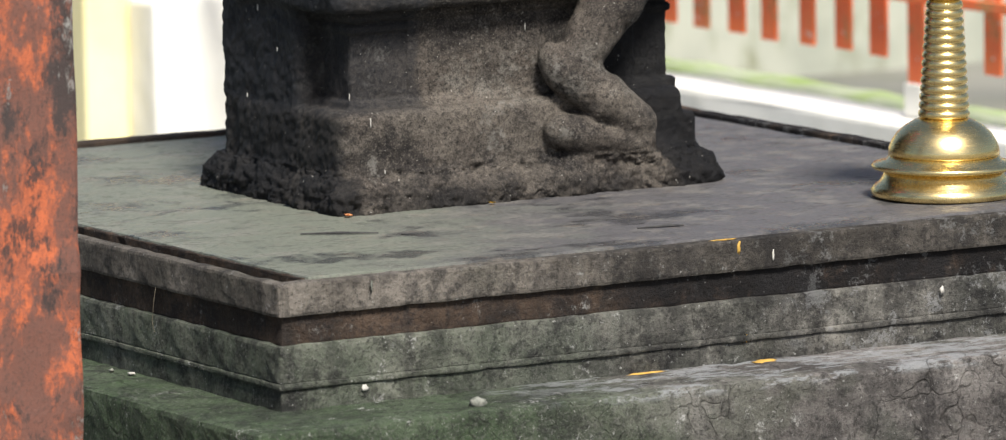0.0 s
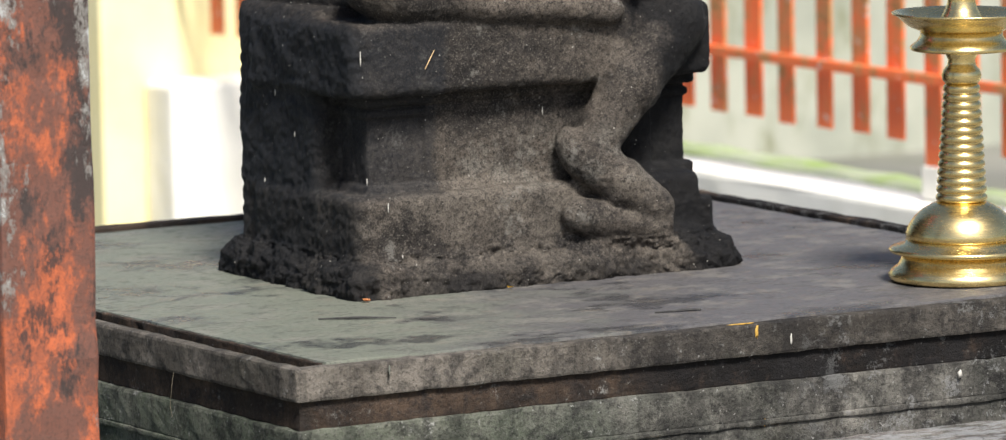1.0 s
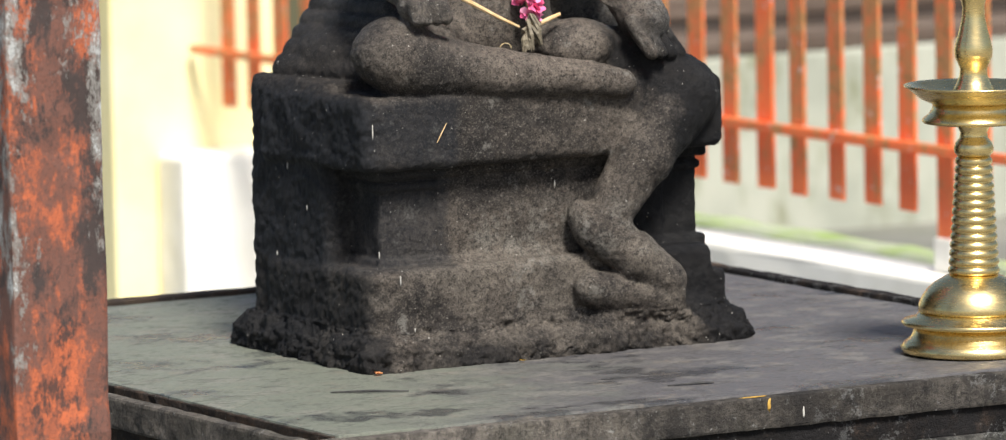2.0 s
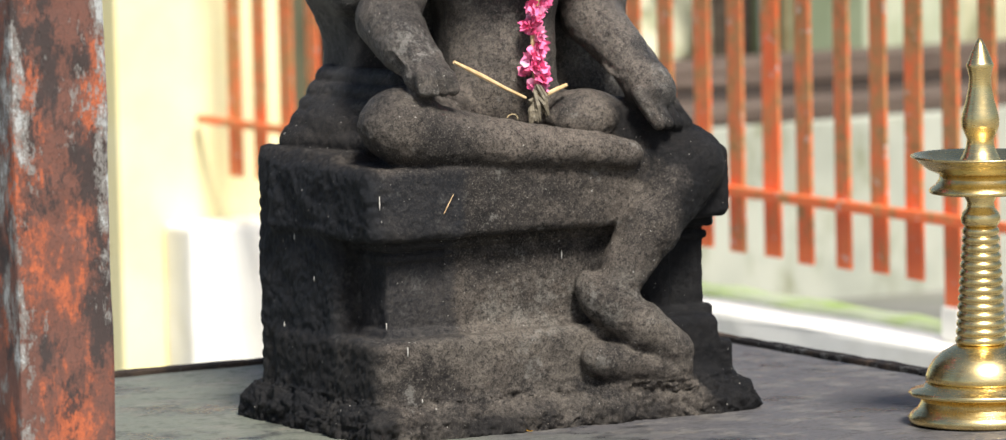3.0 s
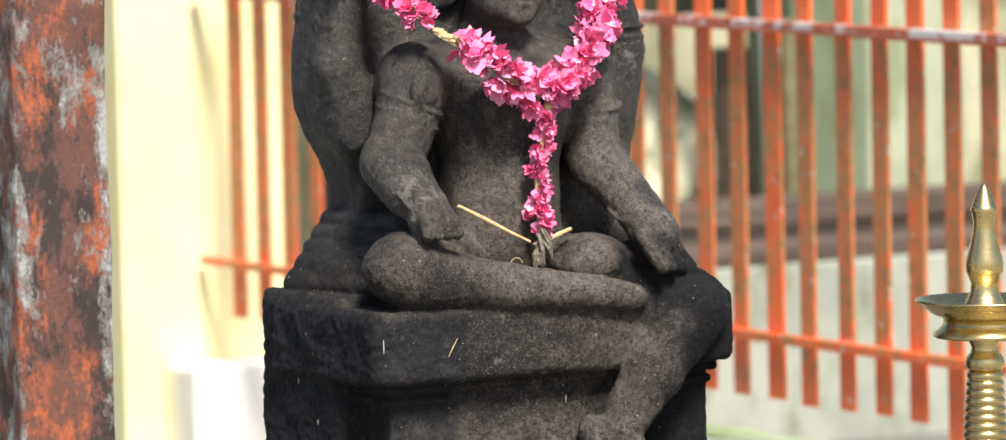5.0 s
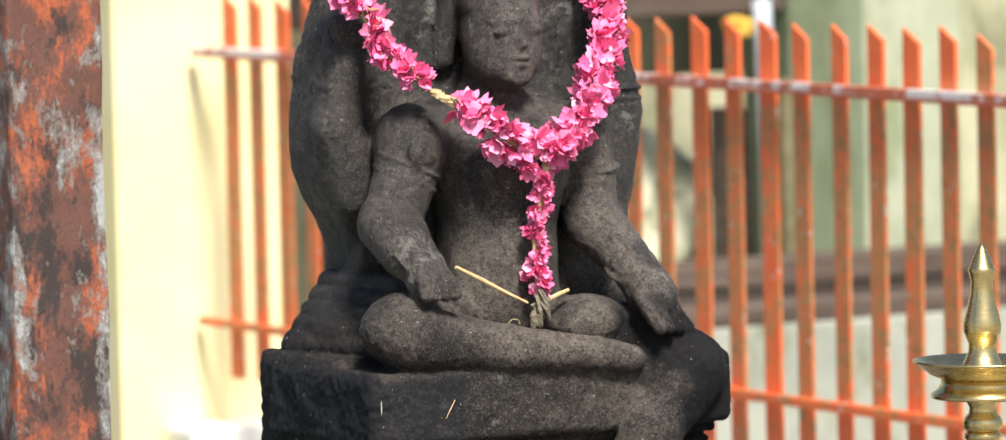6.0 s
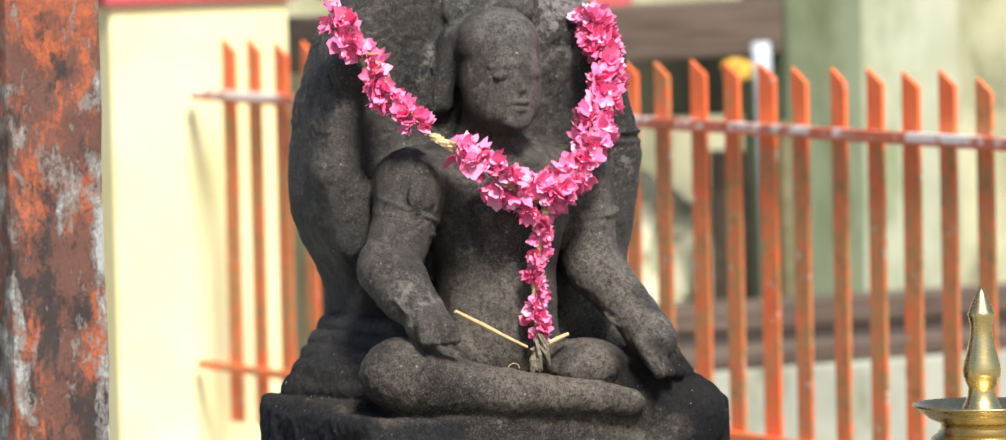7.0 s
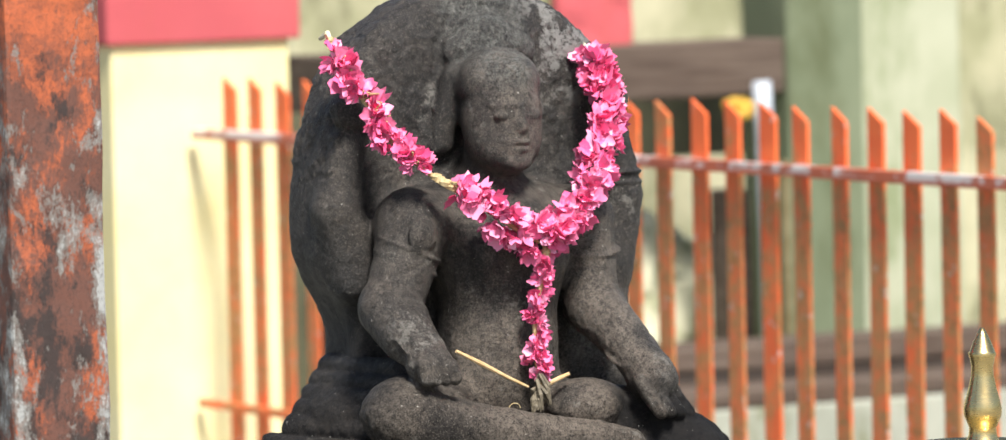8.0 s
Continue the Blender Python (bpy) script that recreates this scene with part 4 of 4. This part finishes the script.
# ---- brass lamp ----
def build_lamp(x, y):
    lamp = tagged(base("oil_lamp", (x, y, TOPZ)), "tall polished brass oil lamp with ribbed stem and wick plate", "lamp")
    part("foot", lathe([(0.0, 0.0), (0.106, 0.0), (0.1105, 0.004), (0.1115, 0.010), (0.106, 0.017), (0.097, 0.024), (0.092, 0.033), (0.090, 0.040), (0.0, 0.041)], 96), BRASS, lamp, smooth=True)
    part("flange", lathe([(0.0, 0.041), (0.093, 0.041), (0.108, 0.043), (0.111, 0.047), (0.107, 0.051), (0.088, 0.056), (0.085, 0.062), (0.0, 0.0625)], 96), BRASS, lamp, smooth=True)
    part("dome", lathe([(0.0, 0.063), (0.083, 0.063), (0.0855, 0.066), (0.084, 0.074), (0.080, 0.085), (0.072, 0.097), (0.060, 0.108), (0.046, 0.116), (0.0395, 0.119), (0.0, 0.1195)], 96), BRASS, lamp, smooth=True)
    prof = [(0.0, 0.1195)]
    n = 14
    for i in range(n):
        z, r = 0.120 + i * 0.0128, 0.0395 - i * 0.00085
        prof += [(r - 0.0035, z), (r - 0.001, z + 0.0024), (r, z + 0.0056), (r - 0.0008, z + 0.0095), (r - 0.0036, z + 0.0124)]
    prof += [(0.0, 0.2995)]
    part("ribbed_stem", lathe(prof, 72), BRASS, lamp, smooth=True)
    part("collar", lathe([(0.0, 0.2995), (0.0245, 0.2995), (0.029, 0.305), (0.0305, 0.312), (0.028, 0.320), (0.0215, 0.328), (0.0205, 0.336), (0.024, 0.343), (0.0265, 0.350), (0.0, 0.3505)], 64), BRASS, lamp, smooth=True)
    part("plate_base", lathe([(0.0, 0.3505), (0.076, 0.3505), (0.0785, 0.353), (0.0775, 0.357), (0.068, 0.364), (0.063, 0.372), (0.062, 0.380), (0.0, 0.3805)], 80), BRASS, lamp, smooth=True)
    part("wick_plate", lathe([(0.0, 0.381), (0.066, 0.381), (0.080, 0.387), (0.091, 0.396), (0.099, 0.403), (0.1055, 0.4055), (0.1065, 0.408), (0.1035, 0.409), (0.097, 0.4065), (0.082, 0.397), (0.06, 0.393), (0.0, 0.392)], 96), BRASS, lamp, "shallow brass wick plate", smooth=True)
    part("finial", lathe([(0.0, 0.3925), (0.033, 0.3925), (0.0335, 0.398), (0.026, 0.410), (0.0215, 0.422), (0.0205, 0.432), (0.024, 0.441), (0.0285, 0.451), (0.0292, 0.461), (0.027, 0.472), (0.022, 0.490), (0.0175, 0.510), (0.0165, 0.526), (0.0195, 0.540), (0.0215, 0.545), (0.0195, 0.548), (0.014, 0.562), (0.008, 0.575), (0.003, 0.584), (0.0, 0.585)], 64), BRASS, lamp, smooth=True)
    lamp.rotation_euler = (radians(0.2), radians(0.6), 0)
    return lamp


build_lamp(1.262, 0.20)


# ---- flower garland ----
def flower_mesh(seed, size):
    """A crumpled five-petalled blossom with a short tube."""
    rnd = random.Random(seed)
    b = bmesh.new()
    for p in range(rnd.randint(7, 9)):
        a = p * 2 * math.pi / 5 + rnd.uniform(-0.45, 0.45)
        lift, curl, w = rnd.uniform(0.1, 0.9) + (0.5 if p > 4 else 0.0), rnd.uniform(-0.9, 0.7), rnd.uniform(0.40, 0.66)
        L = size * rnd.uniform(0.65, 1.15)
        rows = []
        for i in range(5):
            t = i / 4
            half = size * w * math.sin(math.pi * min(0.97, 0.10 + 0.70 * t)) * (0.7 + 0.5 * t)
            out = L * t * math.cos(lift) + size * 0.1
            up = L * t * math.sin(lift) + size * curl * t * t * 0.7
            row = []
            for s in (-1, 0, 1):
                cup = size * 0.16 * abs(s) * (0.4 + t) + size * rnd.uniform(-0.17, 0.17)
                q = Vector((out, s * half, up + cup))
                row.append(b.verts.new(Matrix.Rotation(a, 3, "Z") @ q))
            rows.append(row)
        for r0, r1 in zip(rows, rows[1:]):
            for j in range(2):
                b.faces.new((r0[j], r0[j + 1], r1[j + 1], r1[j]))
    me = bpy.data.meshes.new("blossom")
    b.to_mesh(me)
    b.free()
    me.materials.append(PETAL)
    me.shade_smooth()
    return me


def build_garland():
    gar = tagged(base("flower_garland", (0.75, 0.66, 1.42)), "pink oleander flower garland strung on fibre, draped over the idol", "garland")
    inv = Matrix.Translation(gar.location).inverted()
    kinds = [flower_mesh(i, 0.0190) for i in range(16)]
    rnd = random.Random(7)

    def child(o):
        o.parent = gar
        o.matrix_parent_inverse = inv
        return o

    left = spline(((0.503, 0.835, 1.735), (0.502, 0.80, 1.698), (0.527, 0.775, 1.648), (0.548, 0.74, 1.590), (0.590, 0.70, 1.538), (0.615, 0.672, 1.513), (0.652, 0.655, 1.488), (0.702, 0.645, 1.452), (0.757, 0.645, 1.422)), 10)
    right = spline(((0.966, 0.835, 1.700), (0.960, 0.80, 1.674), (0.955, 0.77, 1.630), (0.915, 0.715, 1.565), (0.868, 0.675, 1.505), (0.815, 0.652, 1.458), (0.762, 0.642, 1.420)), 12)
    drop = spline(((0.765, 0.640, 1.415), (0.762, 0.645, 1.370), (0.752, 0.652, 1.310), (0.753, 0.652, 1.250), (0.757, 0.652, 1.195)), 10)

    def dress(path, thick, per, bare=(), size=1.0):
        total = 0.0
        for a, c in zip(path, path[1:]):
            seg = (c - a).length
            total += seg
        steps, run = int(total * per), 0.0
        for i in range(steps):
            f = (i + 0.5) / steps
            if any(lo < f < hi for lo, hi in bare):
                continue
            q = f * (len(path) - 1)
            j = min(int(q), len(path) - 2)
            p = path[j].lerp(path[j + 1], q - j)
            way = (path[j + 1] - path[j]).normalized()
            r = thick(f)
            ang = rnd.uniform(math.pi * 0.75, math.pi * 2.25)
            side = way.cross(Vector((0, -1, 0))).normalized()
            front = side.cross(way).normalized()
            if front.y > 0:
                front = -front
            n = (side * math.cos(ang) - front * math.sin(ang)).normalized()
            o = new("blossom", kinds[rnd.randrange(len(kinds))])
            child(o)
            aim = (n + way * rnd.uniform(-0.5, 0.5) + Vector((rnd.uniform(-0.4, 0.4), -0.25, rnd.uniform(-0.4, 0.4)))).normalized()
            m = Matrix.Translation(p + n * r * rnd.uniform(0.25, 1.0)) @ aim.to_track_quat("Z", "Y").to_matrix().to_4x4() @ Matrix.Rotation(rnd.uniform(0, 6.28), 4, "Z")
            o.matrix_basis = m @ Matrix.Scale(size * rnd.uniform(0.75, 1.15), 4)

    dress(left, lambda f: 0.011 + 0.017 * max(0.0, f - 0.5) / 0.5, 275, ((0.0, 0.06), (0.24, 0.27), (0.40, 0.42), (0.50, 0.67)))
    dress(right, lambda f: 0.017 + 0.009 * f, 330, ((0.0, 0.05),))
    dress(drop, lambda f: 0.0085, 230, ((0.0, 0.14), (0.30, 0.34), (0.42, 0.46), (0.62, 0.65), (0.93, 1.0)), 0.78)
    for name, path in (("left_string", left), ("right_string", right), ("drop_string", drop)):
        o = part("fibre_cord", tube(path, 0.0042, 7, 0.25), FIBRE, gar, "twisted banana fibre cord", True)
        o.matrix_parent_inverse = inv
    for p, s in ((left[44], 0.010), (left[46], 0.0095), (left[48], 0.011), (left[51], 0.010), (drop[2], 0.0075), (drop[4], 0.007), (left[0], 0.008), (right[0], 0.007)):
        ring = tube([p + Vector((0.0, -0.001, -0.004)), p + Vector((0.001, -0.002, 0.0)), p + Vector((0.002, -0.001, 0.005))], [s * 0.8, s, s * 0.75], 9, 0.2)
        o = part("fibre_knot", ring, FIBRE, gar, "pale fibre binding")
        o.matrix_parent_inverse = inv
    for i in range(16):
        p = left[rnd.randrange(0, 60)]
        e = p + Vector((rnd.uniform(-0.02, 0.02), -rnd.uniform(0.02, 0.032), rnd.uniform(-0.015, 0.015)))
        o = part("loose_fibre", tube([p, p.lerp(e, 0.6), e], [0.0022, 0.0018, 0.0012], 5), FIBRE, gar)
        o.matrix_parent_inverse = inv
    # bare ends of the cord looped over the slab's edge
    for p, side in ((left[0], 1), (right[0], -1)):
        q, r_ = p + Vector((0.008 * side, 0.022, 0.010)), p + Vector((0.016 * side, 0.055, 0.002))
        o = part("cord_end", tube([p, p.lerp(q, 0.6) + Vector((-0.002 * side, -0.004, 0.006)), q, r_], [0.0048, 0.0042, 0.0040, 0.0035], 8, 0.2), PALE_FIBRE, gar, "pale bare fibre loop")
        o.matrix_parent_inverse = inv
    # withered end of the drop
    end = drop[-1]
    for i in range(20):
        a = rnd.uniform(0, 6.28)
        e = end + Vector((0.017 * math.cos(a) - 0.008, -0.016 + 0.010 * math.sin(a), -rnd.uniform(0.004, 0.042)))
        s = end + Vector((-0.008 + rnd.uniform(-0.009, 0.009), -0.012 + rnd.uniform(-0.005, 0.005), rnd.uniform(-0.012, 0.03)))
        o = part("withered_petal", tube([s, s.lerp(e, 0.5) + Vector((0.004 * math.cos(a), -0.004, 0)), e], [0.0018, 0.0036, 0.0010], 5, 0.5), DRY, gar, "withered brown flower")
        o.matrix_parent_inverse = inv
    return gar


build_garland()


# ---- small things ----
def stick(name, pts, r, material, label, category):
    o = mesh_ob(name, tube([Vector(p) for p in pts], r, 7, 0.12), material)
    return tagged(o, label, category)


stick("coconut_leaf_stick", ((0.611, 0.652, 1.262), (0.66, 0.655, 1.238), (0.70, 0.655, 1.217), (0.738, 0.655, 1.199)), [0.0028, 0.0038, 0.003, 0.0022], STICK, "bare straw-coloured stick leaning in the idol's lap", "stick")
stick("coconut_leaf_stick", ((0.772, 0.650, 1.203), (0.79, 0.648, 1.210), (0.806, 0.646, 1.216)), [0.0038, 0.0036, 0.003], STICK, "short snapped straw-coloured stick end", "stick")


# ---- offerings, droppings and litter ----
TURMERIC = make_plain("turmeric", (0.46, 0.27, 0.05), (0.58, 0.36, 0.08), 90)
CHALK = make_plain("dropping_white", (0.40, 0.385, 0.35), (0.55, 0.53, 0.49), 140)
PETAL_Y = make_plain("yellow_petal", (0.85, 0.55, 0.05), (0.88, 0.66, 0.12), 120)
PETAL_O = make_plain("orange_petal", (0.80, 0.30, 0.10), (0.82, 0.45, 0.22), 120)
STREAK_BLACK = make_plain("streak_black", (0.02, 0.02, 0.022), (0.05, 0.048, 0.045), 120)
PEBBLE = make_plain("dull_pebble", (0.10, 0.11, 0.09), (0.24, 0.24, 0.21), 80)


def pebble(name, at, size, material, label, category, seed=1):
    b = bmesh.new()
    bmesh.ops.create_icosphere(b, subdivisions=2, radius=1.0)
    for v in b.verts:
        f = 1 + 0.45 * noise.noise(v.co * 1.6 + Vector((seed * 3.1, 0, seed)))
        v.co = Vector((v.co.x * size[0], v.co.y * size[1], v.co.z * size[2])) * f
    o = mesh_ob(name, b, material, True)
    o.location = at
    o.rotation_euler = (0, 0, seed * 1.3)
    return tagged(o, label, category, group=name.replace("_", " ") + "s" if name in ("pebble", "bird_dropping", "lime_chip") else "")


def fallen_petal(at, size, material, label, turn):
    b = bmesh.new()
    rows = []
    for i in range(6):
        u = i / 5
        half = size * 0.42 * math.sin(math.pi * (0.08 + 0.86 * u))
        rows.append([b.verts.new((size * (u - 0.5), s * half, 0.0015 + size * 0.25 * (u - 0.4) ** 2 + 0.12 * size * abs(s))) for s in (-1, 0, 1)])
    for p, q in zip(rows, rows[1:]):
        for j in range(2):
            b.faces.new((p[j], p[j + 1], q[j + 1], q[j]))
    bmesh.ops.solidify(b, geom=list(b.faces), thickness=0.0008)
    o = mesh_ob("fallen_petal", b, material, True)
    o.location, o.rotation_euler = at, (0.15, 0.1, turn)
    return tagged(o, label, "petal")


fallen_petal((0.414, 0.540, TOPZ + 0.001), 0.016, PETAL_O, "small orange petal lying on the platform", 0.6)
fallen_petal((0.662, 0.535, TOPZ + 0.001), 0.012, PETAL_Y, "small yellow petal lying on the platform", 1.9)
# thin dark strips stand in for flat stains on the top slab
stick("stain_streak", ((0.261, 0.410, TOPZ + 0.002), (0.31, 0.381, TOPZ + 0.003), (0.36, 0.351, TOPZ + 0.002)), [0.0010, 0.0020, 0.0010], STREAK_BLACK, "thin black strip standing in for a stain on the platform", "stick")
stick("stain_streak", ((0.382, 0.322, TOPZ + 0.002), (0.405, 0.309, TOPZ + 0.002)), [0.0016, 0.0010], STREAK_BLACK, "short black strip standing in for a stain on the platform", "stick")
stick("stain_streak", ((0.690, 0.160, TOPZ + 0.002), (0.742, 0.150, TOPZ + 0.003), (0.762, 0.147, TOPZ + 0.002)), [0.0010, 0.0020, 0.0012], STREAK_BLACK, "black strip standing in for a stain near the platform's front", "stick")
pebble("lime_chip", (1.122, 0.000, 0.590), (0.010, 0.003, 0.007), CHALK, "chalky white chip stuck on the mossy course", "chip", 3)
pebble("lime_chip", (0.137, 0.001, 0.537), (0.006, 0.003, 0.005), CHALK, "chalky white chip stuck on the mossy course", "chip", 5)
pebble("pebble", (0.252, -0.118, 0.520), (0.013, 0.010, 0.008), PEBBLE, "dull green-grey pebble lying on the step", "pebble", 2)
pebble("pebble", (-0.016, 0.425, 0.518), (0.007, 0.004, 0.0025), CHALK, "pale flat chip lying on the step", "pebble", 4)
pebble("pebble", (-0.026, 0.470, 0.518), (0.004, 0.004, 0.003), PEBBLE, "dull grey pebble lying on the step", "pebble", 6)
pebble("lime_splash", (0.150, -0.001, 0.682), (0.010, 0.0012, 0.008), PEBBLE, "dry grey lime splash on the rim", "stain", 8)
pebble("bird_dropping", (0.824, -0.001, 0.668), (0.0016, 0.002, 0.008), CHALK, "thin white bird dropping on the rim", "dropping", 9)


def smear(name, x, y, z, w, d, h, label):
    """A dry powder smear, a thin uneven crust."""
    b = bmesh.new()
    bmesh.ops.create_icosphere(b, subdivisions=3, radius=1.0)
    for v in b.verts:
        f = 1 + 0.6 * noise.fractal(v.co * 2.2 + Vector((x * 9, z * 7, 0)), 1.0, 2.0, 3)
        v.co = Vector((v.co.x * w, v.co.y * d, v.co.z * h)) * f
    o = mesh_ob(name, b, TURMERIC, True)
    o.location = (x, y, z)
    return tagged(o, label, "stain")


smear("turmeric_smear", 0.745, 0.010, 0.6965, 0.020, 0.004, 0.0008, "dry yellow turmeric smear on the rim")
smear("turmeric_smear", 0.765, -0.0002, 0.684, 0.0026, 0.0010, 0.009, "dry yellow turmeric run down the rim")
smear("turmeric_smear", 0.778, 0.003, 0.555, 0.003, 0.0012, 0.012, "dry yellow turmeric run down the mossy course")
smear("turmeric_smear", 0.800, -0.012, 0.515, 0.020, 0.010, 0.0016, "dry yellow turmeric powder on the step")
smear("turmeric_smear", 0.60, -0.006, 0.515, 0.030, 0.006, 0.0014, "dry yellow turmeric powder on the step")

# droppings and clinging fibres on the idol
for x, y, z, h in ((0.488, 0.597, 0.832, 0.011), (0.476, 0.640, 0.868, 0.008), (0.787, 0.640, 0.955, 0.010), (0.579, 0.598, 0.742, 0.006), (0.512, 0.598, 0.755, 0.005), (0.447, 0.600, 1.060, 0.016), (0.452, 0.606, 1.030, 0.010), (0.440, 0.80, 0.93, 0.006), (0.440, 0.90, 0.85, 0.006), (0.440, 0.86, 0.99, 0.008)):
    pebble("bird_dropping", (x, y, z), (0.0009, 0.0010, h * 0.7), CHALK, "thin dry white bird dropping on the idol", "dropping", x * 40)
pebble("rice_grain", (0.594, 0.752, 1.308), (0.004, 0.004, 0.004), CHALK, "white grain stuck on the idol", "grain", 3)
stick("loose_fibre", ((0.556, 0.596, 1.038), (0.562, 0.594, 1.050), (0.573, 0.596, 1.066)), [0.0005, 0.0008, 0.0004], STICK, "pale dry fibre clinging to the seat", "fibre")
for x, z in ((-0.001, 0.60),):
    stick("hanging_root", ((0.002, 0.375, 0.655), (-0.004, 0.372, 0.63), (-0.006, 0.375, 0.60), (-0.004, 0.372, 0.585)), 0.00035, DRY, "thin pale root hanging from the rim", "root")
ring = []
for i in range(15):
    a = i * 2 * math.pi / 14 * 0.72
    ring.append((0.700 + 0.010 * math.cos(a), 0.632, 1.170 + 0.008 * math.sin(a)))
stick("thread_loop", ring, 0.0006, FIBRE, "loop of pale thread in the idol's lap", "thread")
